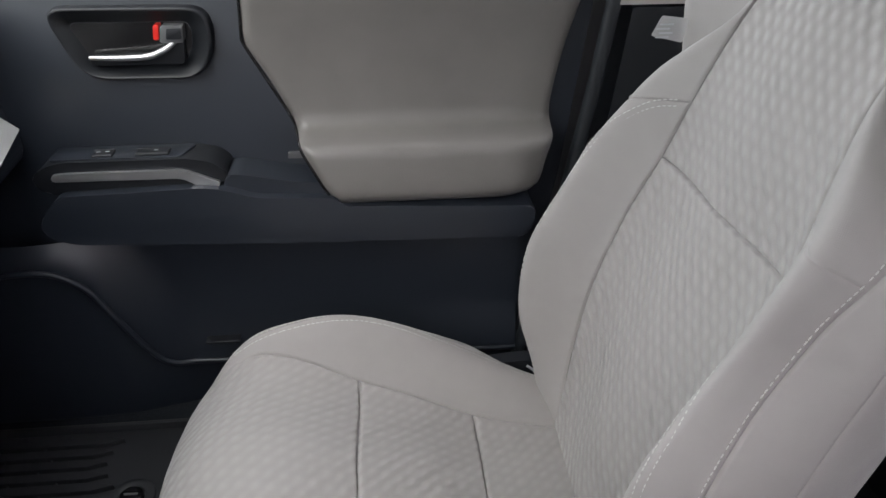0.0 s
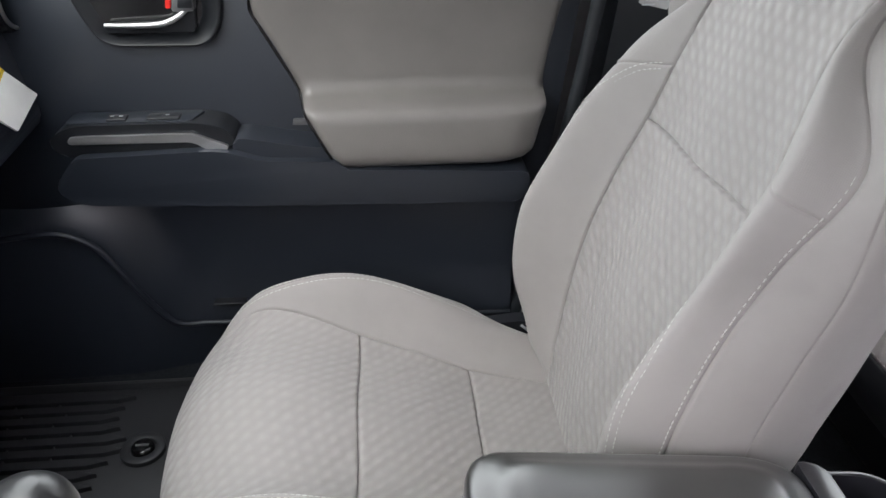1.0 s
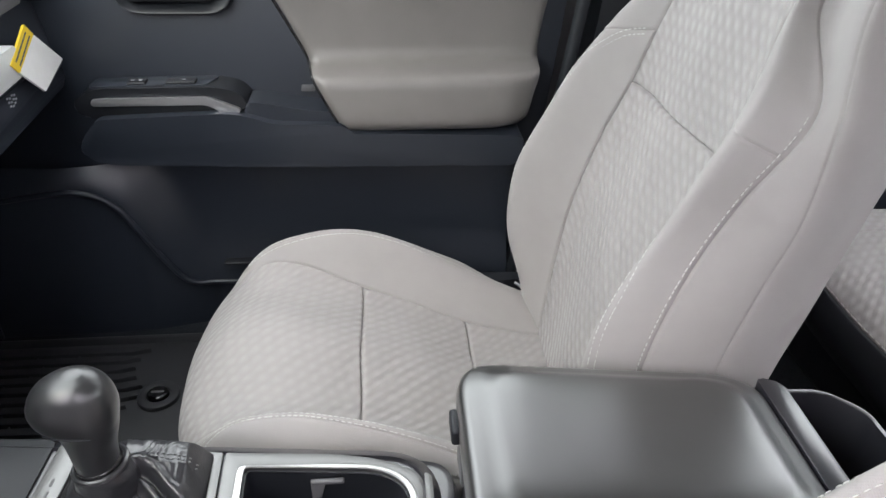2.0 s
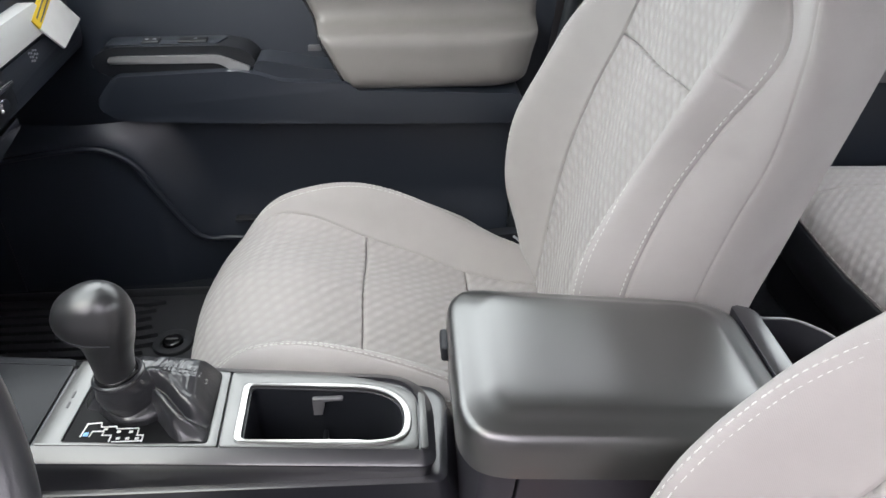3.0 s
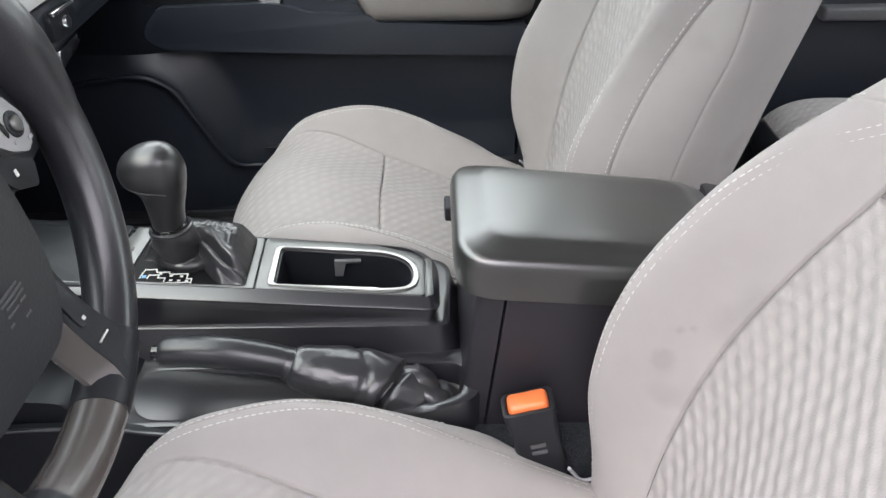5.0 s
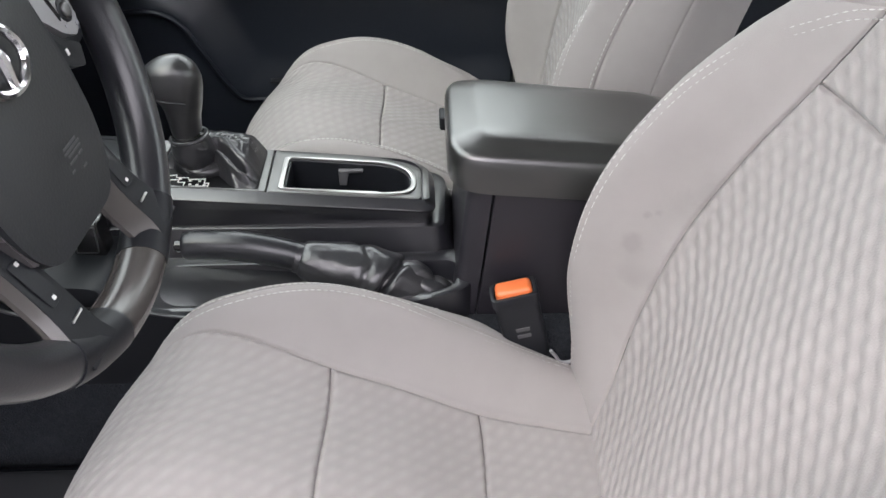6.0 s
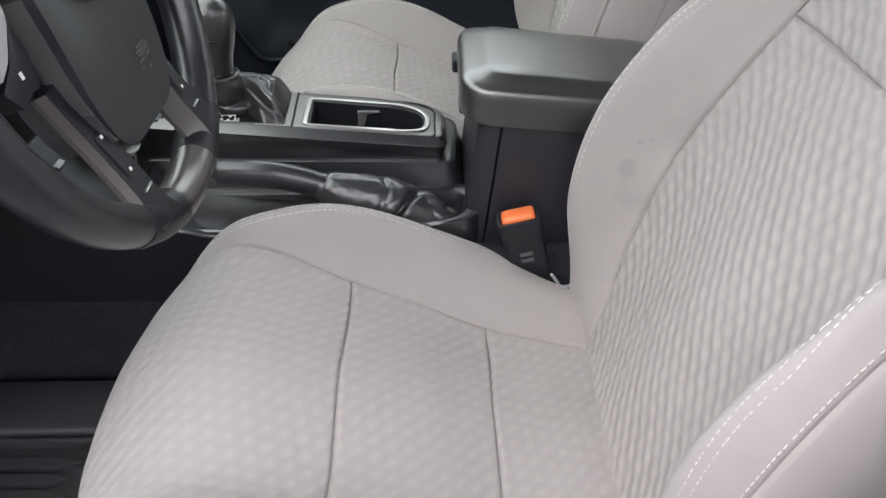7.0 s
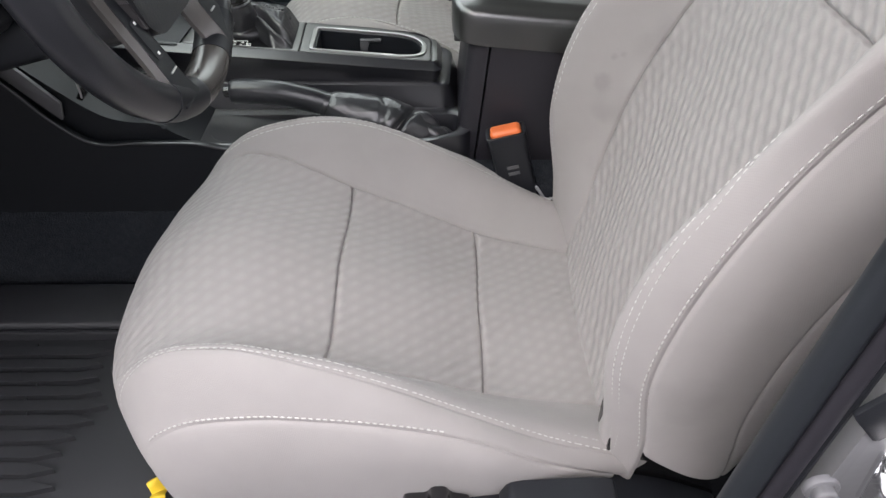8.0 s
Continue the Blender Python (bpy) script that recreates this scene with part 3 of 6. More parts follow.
def front_seat(at, recline, twist, wing, label, door_side, inner=0.0):
    """A bucket seat. Its own x runs to the rear, y to the passenger side; door_side is -1 or 1."""
    seat = thing("front_seat", at, label, "car seat", "front seats")
    BASE[seat.name] = Vector((0, 0, 0))
    skin = Skin([[(x - 0.03 * (1 - inner) * y * max(0.0, 1 - k / 6), y, z) for k, (x, y, z) in enumerate(r)] for r in mirrored([C_LOW, C_SIDE, C_CREST, C_EDGE], C_MID)])
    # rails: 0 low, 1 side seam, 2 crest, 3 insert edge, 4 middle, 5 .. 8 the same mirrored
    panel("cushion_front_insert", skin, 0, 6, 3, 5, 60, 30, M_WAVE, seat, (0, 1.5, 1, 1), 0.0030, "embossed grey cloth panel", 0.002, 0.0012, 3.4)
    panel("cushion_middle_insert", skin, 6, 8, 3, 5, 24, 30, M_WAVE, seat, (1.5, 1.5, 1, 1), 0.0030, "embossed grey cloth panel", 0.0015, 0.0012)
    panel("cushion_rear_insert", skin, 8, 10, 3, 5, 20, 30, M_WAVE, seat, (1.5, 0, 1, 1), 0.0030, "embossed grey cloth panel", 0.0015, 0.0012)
    for a, b, m, tuck in ((2, 3, "inner", (0, 0, 0.6, 1)), (5, 6, "inner", (0, 0, 1, 0.6)), (1, 2, "outer", (0, 0, 0.7, 0.6)), (6, 7, "outer", (0, 0, 0.6, 0.7))):
        panel(f"cushion_{m}_bolster", skin, 0, 10, a, b, 70, 14, M_CLOTH, seat, tuck, 0.0028, "smooth grey cloth bolster", 0.0015, 0.001, 3.4)
    for a, b, tuck in ((0, 1, (0, 0, 0, 0.7)), (7, 8, (0, 0, 0.7, 0))):
        panel("cushion_side_panel", skin, 0, 10, a, b, 60, 10, M_CLOTH, seat, tuck, 0.0028, "smooth grey cloth side", 0.001, 0.002, 3.4)
    for q in (2.10, 5.90):
        row = [(s, q) for s in (2.6, 3.2, 4, 5, 6, 7, 8, 9, 9.8)]
        stitch_row("stitching", skin, row, seat, (0.0042, -0.0004), thick=0.00066)
        stitch_row("stitching", skin, row, seat, (-0.0042, -0.0004), thick=0.00066)
    for q in (1, 7):
        stitch_row("stitching", skin, [(s, q) for s in (3.2, 4, 5, 6, 7, 7.6)], seat, (0.004 if q == 7 else -0.004, 0.0003), 0.006, 0.0042, 0.0008)

    order = (B_HIND, B_REAR, [(w, f + wing) for w, f in B_OUT], B_CREST, B_EDGE)
    gain = (0.0, 0.004, 0.006, 0.008, 0.014, 0.004, -0.008, 0.0, 0.0, 0.0)
    worn = [order[0], order[1]] + [[(w + 0.018 * inner, f + inner * k) for (w, f), k in zip(p, gain)] for p in order[2:4]]
    worn.append([(w + 0.018 * inner * k, f + 0.006 * inner * k) for (w, f), k in zip(order[4], (0.0, 0.2, 0.7, 1.0, 1.0, 1.0, 0.9, 0.6, 0.3, 0.0))])
    back = Skin([back_rail(p, recline, twist, -1) for p in order] + [back_rail(B_MID, recline)] + [back_rail(p, recline, twist, 1) for p in worn[::-1]])
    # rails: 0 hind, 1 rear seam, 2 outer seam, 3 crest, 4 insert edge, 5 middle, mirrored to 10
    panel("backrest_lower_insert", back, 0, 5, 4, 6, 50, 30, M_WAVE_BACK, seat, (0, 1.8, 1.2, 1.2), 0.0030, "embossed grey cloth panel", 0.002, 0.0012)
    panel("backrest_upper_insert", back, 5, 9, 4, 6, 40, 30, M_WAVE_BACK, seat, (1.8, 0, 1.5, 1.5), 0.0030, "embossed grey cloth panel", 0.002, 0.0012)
    for a, b, g, h, up in ((2, 4, 0.8, 1.0, (0.2, 0.4)), (6, 8, 1.0, 0.8, (0.5, -0.1))):
        panel("backrest_lower_bolster", back, 0.0, 5.3, a, b, 60, 22, M_CLOTH, seat, (0, 0.5, g, h), 0.0028, "smooth grey cloth bolster", 0.001, 0.001, s_lean=(*up, 1))
        panel("backrest_upper_bolster", back, 5.3, 9, a, b, 40, 22, M_CLOTH, seat, (0.5, 0, g, h), 0.0028, "smooth grey cloth bolster", 0.001, 0.001, s_lean=(*up, 0))
    for a, b, g, h in ((1, 2, 0.45, 0.8), (8, 9, 0.8, 0.45)):
        panel("backrest_side_panel", back, 0.95, 9, a, b, 60, 18, M_CLOTH, seat, (0, 0, g, h), 0.0028, "smooth grey cloth side", 0.002, 0.0012)
    for a, b, tuck in ((0, 1, (0, 0, 0, 0.45)), (9, 10, (0, 0, 0.45, 0))):
        panel("backrest_rear_side", back, 0.95, 9, a, b, 50, 12, M_CLOTH, seat, tuck, 0.0028, "smooth grey cloth side", 0.001, 0.001)
    hind = Skin([back_rail(B_HIND, recline, twist, 1), back_rail([(0, f - 0.008) for _, f in B_HIND], recline), back_rail(B_HIND, recline, twist, -1)])
    panel("backrest_rear_panel", hind, 0, 9, 0, 2, 30, 12, M_CLOTH, seat, (0, 0, 0, 0), 0.0, "smooth grey cloth back")
    near = [(0.75, 2.68), (1.2, 2.64), (2, 2.68), (3, 2.86), (4, 3.16), (4.6, 3.52), (4.95, 3.85)]
    far = [(s, 6.95 - 0.2 * inner - k) for s, k in ((0.75, -0.04), (1.2, -0.09), (2, -0.12), (3, -0.10), (4, -0.05), (4.6, 0.04), (5.0, 0.12), (5.35, 0.3), (5.6, 0.5), (5.74, 0.8))]
    for row in (near, far):
        stitch_row("stitching", back, row, seat, (0.003, 0.0))
        stitch_row("stitching", back, row, seat, (-0.004, 0.0))
    for q, d in ((2, 1), (8, -1)):
        stitch_row("stitching", back, [(s, q) for s in (1.05, 1.5, 2, 3, 4, 5, 6, 6.6)], seat, (-0.0055 * d, 0.0006))
    stitch_row("stitching", back, [(5.56 - 0.36 * k / 4, 6.8 + 1.15 * k / 4) for k in range(5)], seat, (0.004, 0.0002), 0.005, 0.0036, 0.0006)

    # frame and trim below the cushion
    part("seat_bight", rbox(0.275, 0.345, -0.192, 0.192, 0.03, 0.098, 0.02), M_CLOTH, seat, "grey cloth tucked between cushion and backrest")
    part("bight_filler", rbox(0.306, 0.352, -0.186, 0.186, 0.09, 0.158, 0.02), M_CLOTH, seat, "grey cloth behind the joint")
    part("seat_base", rbox(-0.13, 0.36, -0.185, 0.185, 0.0, 0.09, 0.015), M_DARK, seat, "black seat frame")
    for sgn in (-1, 1):
        part("seat_rail", rbox(-0.16, 0.40, sgn * 0.17 - 0.015, sgn * 0.17 + 0.015, -0.012, 0.03, 0.004), M_DARK, seat, "black steel slide rail")
    s = door_side
    shield = fillet([(-0.02, 0.035), (0.03, 0.085), (0.12, 0.105), (0.262, 0.116), (0.285, 0.105), (0.34, 0.09), (0.40, 0.06), (0.38, 0.03)], 0.02)
    part("side_shield", prism(shield, "y", s * 0.205, s * 0.238, 0.006), M_DARK, seat, "black moulded plastic side shield")
    hinge = fillet([(0.272, 0.05), (0.272, 0.175), (0.32, 0.185), (0.40, 0.16), (0.47, 0.055), (0.46, 0.03)], 0.02)
    part("recliner_cover", prism(hinge, "y", s * 0.16, s * 0.203, 0.008), M_GLOSS, seat, "smooth black recliner cover")
    lever = fillet([(0.165, 0.117), (0.175, 0.140), (0.25, 0.146), (0.273, 0.142), (0.275, 0.112), (0.18, 0.104)], 0.006)
    lv = part("recline_lever", prism(lever, "y", s * 0.238, s * 0.262, 0.005), M_DARK, seat, "long dark recline lever")
    part("lever_inlay", prism(fillet([(0.172, 0.126), (0.178, 0.137), (0.265, 0.141), (0.268, 0.114), (0.18, 0.108)], 0.003), "y", s * 0.2615, s * 0.2635, 0.0008), M_GREYTRIM, lv, "satin grey lever face")
    kn = part("height_knob", prism(fillet([(0.07, 0.098), (0.078, 0.122), (0.098, 0.122), (0.104, 0.136), (0.116, 0.136), (0.121, 0.122), (0.138, 0.118), (0.142, 0.098)], 0.005), "y", s * 0.238, s * 0.258, 0.004),
              M_GLOSS, seat, "black seat height switch")
    return seat


driver_seat = front_seat((0.168, -0.36, 0), 23.0, 0.012, 0.0, "light grey cloth driver seat with embossed centre panels, reclined slightly further", -1, 1.0)
passenger_seat = front_seat((0.200, 0.36, 0), 15.0, -0.03, -0.018, "light grey cloth passenger seat with embossed centre panels and white topstitching", 1)

# pale trim hooks at the rear corners of the cushions
for seat, pts in ((driver_seat, ((0.412, -0.150, 0.160), (0.418, -0.148, 0.150), (0.426, -0.147, 0.138), (0.437, -0.147, 0.138), (0.452, -0.147, 0.147))),
                  (passenger_seat, ((0.448, 0.572, 0.157), (0.456, 0.572, 0.150), (0.468, 0.574, 0.136), (0.478, 0.574, 0.128), (0.486, 0.574, 0.124)))):
    base = Vector(seat.location)
    part("trim_hook", sweep([Vector(p) - base for p in spl(pts, 14)], 0.0022, 6, up=(0, 1, 0)), M_PRINT, seat, "pale plastic trim hook")

# clear tag on the passenger backrest
tag = thing("seat_tag", (0.60, 0.575, 0.66), "clear plastic tag stuck to the passenger backrest", "tag")
part("film", prism(fillet([(0.565, 0.645), (0.575, 0.668), (0.608, 0.664), (0.604, 0.636)], 0.003), "y", 0.573, 0.5736), M_CLEAR, tag)
for k in range(4):
    part("print", bars([((0.578 + 0.004 * (k % 2), 0.5725, 0.643 + 0.005 * k), (0.008, 0.0003, 0.0009))]), M_PRINT, tag)

# seat-belt buckle beside the driver cushion
buckle = thing("seat_belt_buckle", (0.37, -0.13, 0.10), "black seat-belt buckle with an orange-red press button beside the console", "buckle")


def tilt_about(bm, at, rx=0, ry=0, rz=0):
    m = Matrix.Translation(at) @ Euler((radians(rx), radians(ry), radians(rz))).to_matrix().to_4x4() @ Matrix.Translation(-Vector(at))
    bmesh.ops.transform(bm, matrix=m, verts=bm.verts)
    return bm


BK = (0.366, -0.128, 0.235)
part("housing", tilt_about(rbox(0.342, 0.392, -0.142, -0.112, 0.130, 0.232, 0.006), BK, 0, -14, 0), M_DARK, buckle, "black buckle housing")
part("press_button", tilt_about(rbox(0.346, 0.388, -0.139, -0.115, 0.222, 0.241, 0.006, 4), BK, 0, -14, 0), M_ORANGE, buckle, "orange-red press button")
part("rim", tilt_about(ring(fillet([(0.340, -0.144), (0.394, -0.144), (0.394, -0.110), (0.340, -0.110)], 0.008), fillet([(0.345, -0.1395), (0.389, -0.1395), (0.389, -0.1145), (0.345, -0.1145)], 0.006), "z", 0.222, 0.235, 0.001), BK, 0, -14, 0), M_DARK, buckle)
for k in range(2):
    part("print", tilt_about(bars([((0.367, -0.1424, 0.185 - 0.010 * k), (0.008, 0.0004, 0.0025))]), BK, 0, -14, 0), M_FAINT, buckle, "faint moulded marks")
part("stalk", sweep([(0.372, -0.128, 0.14), (0.395, -0.13, 0.06), (0.40, -0.13, 0.0)], 0.012, 8, up=(0, 1, 0)), M_DARK, buckle, "black buckle stalk")

# rear bench cushion
bench = thing("rear_seat", (1.05, 0.35, 0), "light grey cloth rear bench cushion with embossed top", "car seat")
BASE[bench.name] = Vector((0, 0, 0))
bench.location = (0, 0, 0)


def bench_rail(y, dz, dx):
    return [(0.94 + dx, y, 0.09), (0.90 + dx, y, 0.14), (0.885 + dx, y, 0.19 + dz * 0.6), (0.91 + dx, y, 0.240 + dz), (0.98, y, 0.264 + dz), (1.08, y, 0.264 + dz), (1.22, y, 0.262 + dz), (1.34, y, 0.25 + dz)]


bskin = Skin([bench_rail(0.03, -0.06, 0.03), bench_rail(0.06, -0.012, 0.012), bench_rail(0.16, 0.0, 0.0), bench_rail(0.34, -0.004, -0.006), bench_rail(0.52, 0.0, 0.0), bench_rail(0.61, -0.012, 0.012), bench_rail(0.645, -0.06, 0.03)])
panel("bench_insert", bskin, 2.6, 7, 2, 4, 40, 30, M_WAVE, bench, (1, 0, 1, 1), 0.003, "embossed grey cloth top")
panel("bench_front", bskin, 0, 2.6, 0, 6, 20, 40, M_DARK, bench, (0, 1, 0, 0), 0.003, "black vinyl front of the bench")
for a, b in ((0, 2), (4, 6)):
    panel("bench_bolster", bskin, 2.6, 7, a, b, 40, 16, M_WAVE, bench, (1, 0, 1, 1), 0.003, "embossed grey cloth side")
stitch_row("stitching", bskin, [(2.6, q) for q in (0.5, 1, 2, 3, 4, 5, 5.5)], bench, (0.004, 0.0004))
part("bench_base", rbox(0.95, 1.40, 0.05, 0.63, -0.012, 0.20, 0.02), M_DARK, bench, "black bench base")

# ---------------------------------------------------------------- passenger door
door = thing("car_door", (0.03, 0.74, -0.05), "closed charcoal front passenger door with a taupe padded insert", "car door")


def band(profile, x_of, nx, yfun=None):
    """A strip swept along x: profile gives (y, z) from top to bottom, x_of(k, z) the front and rear ends at height z."""
    bm = bmesh.new()
    rows = []
    for y, z in profile:
        a, b = x_of(z)
        rows.append([bm.verts.new((a + (b - a) * i / nx, y + (yfun(a + (b - a) * i / nx, z) if yfun else 0.0), z)) for i in range(nx + 1)])
    for p, q in zip(rows, rows[1:]):
        for i in range(nx):
            bm.faces.new((p[i], p[i + 1], q[i + 1], q[i]))
    back_top = [bm.verts.new((v.co.x, 0.76, v.co.z)) for v in rows[0]]
    back_low = [bm.verts.new((v.co.x, 0.76, v.co.z)) for v in rows[-1]]
    for i in range(nx):
        bm.faces.new((back_top[i], back_top[i + 1], rows[0][i + 1], rows[0][i]))
        bm.faces.new((rows[-1][i], rows[-1][i + 1], back_low[i + 1], back_low[i]))
    return bm


def lerp_table(table):
    ks = [k for k, _ in table]
    return lambda v: float(np.interp(v, ks, [w for _, w in table]))


# upper skin of the door, behind the handle and the switches
shell = [(-0.47, 0.30), (-0.47, 0.72), (0.55, 0.72), (0.515, 0.40), (0.455, 0.06), (0.44, -0.03), (-0.47, -0.03)]
part("door_skin", prism(fillet(shell, 0.02), "y", 0.80, 0.742, 0.006), M_DOOR, door, "charcoal grained door panel")

# padded insert with its rolled lower edge
pad_front = lerp_table([(0.378, 0.186), (0.395, 0.174), (0.477, 0.132), (0.606, 0.066), (0.64, 0.069), (0.72, 0.074)])
pad_rear = lerp_table([(0.378, 0.462), (0.40, 0.474), (0.46, 0.488), (0.60, 0.513), (0.72, 0.54)])
pad_profile = [(0.715, 0.72), (0.722, 0.68), (0.729, 0.62), (0.733, 0.56), (0.732, 0.52), (0.730, 0.502), (0.722, 0.488), (0.702, 0.481), (0.682, 0.476), (0.671, 0.466),
               (0.667, 0.437), (0.665, 0.420), (0.666, 0.406), (0.672, 0.395), (0.682, 0.387), (0.70, 0.381)]
pad_profile = [tuple(p) for p in spl(pad_profile, 46)]


def pad_edge(x, z):
    a, b = pad_front(z), pad_rear(z)
    d = min(x - a, b - x)
    return 0.012 * math.exp(-(d / 0.006) ** 2) + 0.02 * math.exp(-((b - x) / 0.03) ** 2) * (0.2 + 0.8 * min(1.0, max(0.0, (0.50 - z) / 0.06)))


part("padded_insert", band(pad_profile, lambda z: (pad_front(z), pad_rear(z)), 60, pad_edge), M_PAD, door, "taupe vinyl padded insert", 60)
groove = [(pad_front(z) - 0.0015, min(0.7405, float(np.interp(z, [q for _, q in pad_profile[::-1]], [q for q, _ in pad_profile[::-1]])) + 0.010), z) for z in np.linspace(0.72, 0.387, 40)]
part("insert_gasket", sweep(groove, 0.0020, 8, up=(0, 1, 0)), M_GLOSS, door, "black edge of the insert")

# long lower armrest under the insert and the switches
arm_out = fillet([(-0.238, 0.372), (-0.196, 0.421), (0.0, 0.427), (0.033, 0.421), (0.066, 0.408), (0.18, 0.403), (0.186, 0.390), (0.47, 0.378), (0.458, 0.326), (0.05, 0.336), (-0.20, 0.346)], [0.03, 0.012, 0.02, 0.02, 0.02, 0.01, 0.01, 0.02, 0.02, 0.03, 0.03])
part("armrest_body", prism(arm_out, "y", 0.745, 0.666, 0.005, 3), M_DOOR, door, "charcoal grained armrest body")
ledge = fillet([(0.02, 0.405), (0.028, 0.437), (0.045, 0.438), (0.12, 0.424), (0.186, 0.418), (0.188, 0.398), (0.06, 0.400)], 0.006)
part("pull_ledge", prism(ledge, "y", 0.745, 0.682, 0.006, 3), M_DOOR, door, "charcoal ledge behind the pull cup")

# switch pod with its satin grab bar
pod = fillet([(-0.235, 0.438), (-0.215, 0.456), (-0.19, 0.4635), (-0.02, 0.4635), (0.016, 0.456), (0.034, 0.436), (0.02, 0.424), (-0.02, 0.420), (-0.215, 0.416)], 0.014)
part("switch_pod", prism(pod, "y", 0.745, 0.684, 0.007, 4), M_DARK, door, "black switch pod")
bar = fillet([(-0.203, 0.438), (-0.201, 0.448), (-0.180, 0.4495), (-0.026, 0.449), (0.021, 0.429), (0.016, 0.420), (-0.003, 0.420), (-0.029, 0.437)], [0.005, 0.005, 0.005, 0.01, 0.004, 0.004, 0.006, 0.01])
part("grab_bar", prism(bar, "y", 0.730, 0.678, 0.004, 3), M_BAR, door, "satin grey grab bar")
plate = part("switch_plate", prism(fillet([(-0.205, 0.690), (-0.03, 0.690), (-0.015, 0.735), (-0.205, 0.735)], 0.008), "z", 0.462, 0.4655, 0.002), M_DOOR, door, "black switch plate")
for x0, x1, y0 in ((-0.149, -0.121, 0.694), (-0.092, -0.046, 0.694)):
    sw = part("window_switch", rbox(x0, x1, y0, y0 + 0.020, 0.4645, 0.4690, 0.002), M_FLANK if x0 > -0.1 else M_DARK, door, "black rocker switch")
    part("switch_edge", rbox(x0, x1, y0 + 0.0185, y0 + 0.0198, 0.4688, 0.4694, 0.0), M_FAINT, sw)
    if x0 > -0.1:
        part("rocker", rbox(x0 + 0.021, x1, y0 + 0.001, y0 + 0.018, 0.4685, 0.4700, 0.001), M_DARK, sw, "raised half of the switch")
    for xs in ((x0 + 0.008, x1 - 0.008) if x0 < -0.1 else (x0 + 0.028,)):
        part("switch_symbol", bars([((xs, y0 + 0.0095, 0.4702), (0.0026, 0.0020, 0.0003))]), M_PRINT, sw, "pale printed symbol")

# inside handle: dished bezel, lever, red mark, lock tab
bz_out = fillet([(-0.178, 0.652), (0.030, 0.650), (0.034, 0.60), (0.012, 0.556), (-0.135, 0.558), (-0.155, 0.59)], [0.03, 0.03, 0.03, 0.03, 0.03, 0.03], 6)
bz_in = fillet([(-0.152, 0.630), (0.004, 0.629), (0.004, 0.60), (-0.010, 0.573), (-0.122, 0.574), (-0.133, 0.59)], [0.012, 0.012, 0.012, 0.012, 0.012, 0.012], 6)
dish = []
for k, y in ((-0.06, 0.7425), (0.0, 0.7325), (0.05, 0.7295), (0.12, 0.7285), (0.20, 0.7290), (0.27, 0.7310), (0.92, 0.7395), (1.0, 0.7440)):
    dish.append([(a.x + (b.x - a.x) * k, y, a.y + (b.y - a.y) * k) for a, b in zip(bz_out, bz_in)])
handle = part("handle_bezel", loft(dish, True, False), M_DARK, door, "black dished handle bezel", 50)
part("handle_cup", prism(bz_in, "y", 0.7445, 0.7415), M_GLOSS, handle, "black handle recess")
lev = spl([(-0.128, 0.728, 0.588), (-0.09, 0.724, 0.588), (-0.05, 0.723, 0.590), (-0.025, 0.725, 0.600), (-0.012, 0.73, 0.612)], 24)
part("handle_lever", sweep(lev, [0.003 + 0.0012 * math.sin(math.pi * k / 23) for k in range(24)], 10, up=(0, 1, 0)), M_BAR, handle, "satin grey door lever")
part("lever_blade", prism(fillet([(-0.128, 0.577), (-0.13, 0.588), (-0.05, 0.590), (-0.012, 0.612), (-0.005, 0.612), (-0.008, 0.577)], 0.004), "y", 0.742, 0.730, 0.003), M_DARK, handle, "black lever blade")
part("lock_tab", prism(fillet([(-0.034, 0.606), (-0.030, 0.628), (-0.002, 0.628), (-0.004, 0.606)], 0.003), "y", 0.742, 0.724, 0.003), M_GREYTRIM, handle, "grey lock tab")
part("lock_face", prism(fillet([(-0.025, 0.611), (-0.022, 0.625), (-0.004, 0.625), (-0.005, 0.611)], 0.002), "y", 0.724, 0.7225, 0.0005), M_DARK, handle, "dark lock face")
part("lock_mark", prism(fillet([(-0.042, 0.610), (-0.039, 0.629), (-0.032, 0.629), (-0.035, 0.610)], 0.0015), "y", 0.742, 0.726, 0.001), M_RED, handle, "red unlocked mark")

for ob in [handle] + list(handle.children):
    for v in ob.data.vertices:
        v.co += Vector((-0.003, 0.0, 0.004))

# lower door: one moulded skin that flares into the map pocket with its swept lip
lip_line = [(-0.47, 0.262), (-0.33, 0.284), (-0.277, 0.287), (-0.237, 0.277), (-0.205, 0.250), (-0.180, 0.200), (-0.145, 0.128), (-0.115, 0.090), (-0.06, 0.083), (0.06, 0.080), (0.25, 0.077), (0.46, 0.075)]
lip = np.array(spl(lip_line, 120))


def flare(x):
    return float(np.interp(x, (-0.30, -0.19, -0.08), (0.048, 0.042, 0.016)))


def lower_y(x, z):
    d = float(np.min(np.hypot(lip[:, 0] - x, lip[:, 1] - z)))
    inside = z < float(np.interp(x, lip[:, 0], lip[:, 1]))
    if inside:
        return 0.738 - flare(x) + 0.014 * (1 - math.exp(-d / 0.006))
    t = max(0.0, 1 - d / 0.10)
    return 0.738 - flare(x) * t * t * (3 - 2 * t)


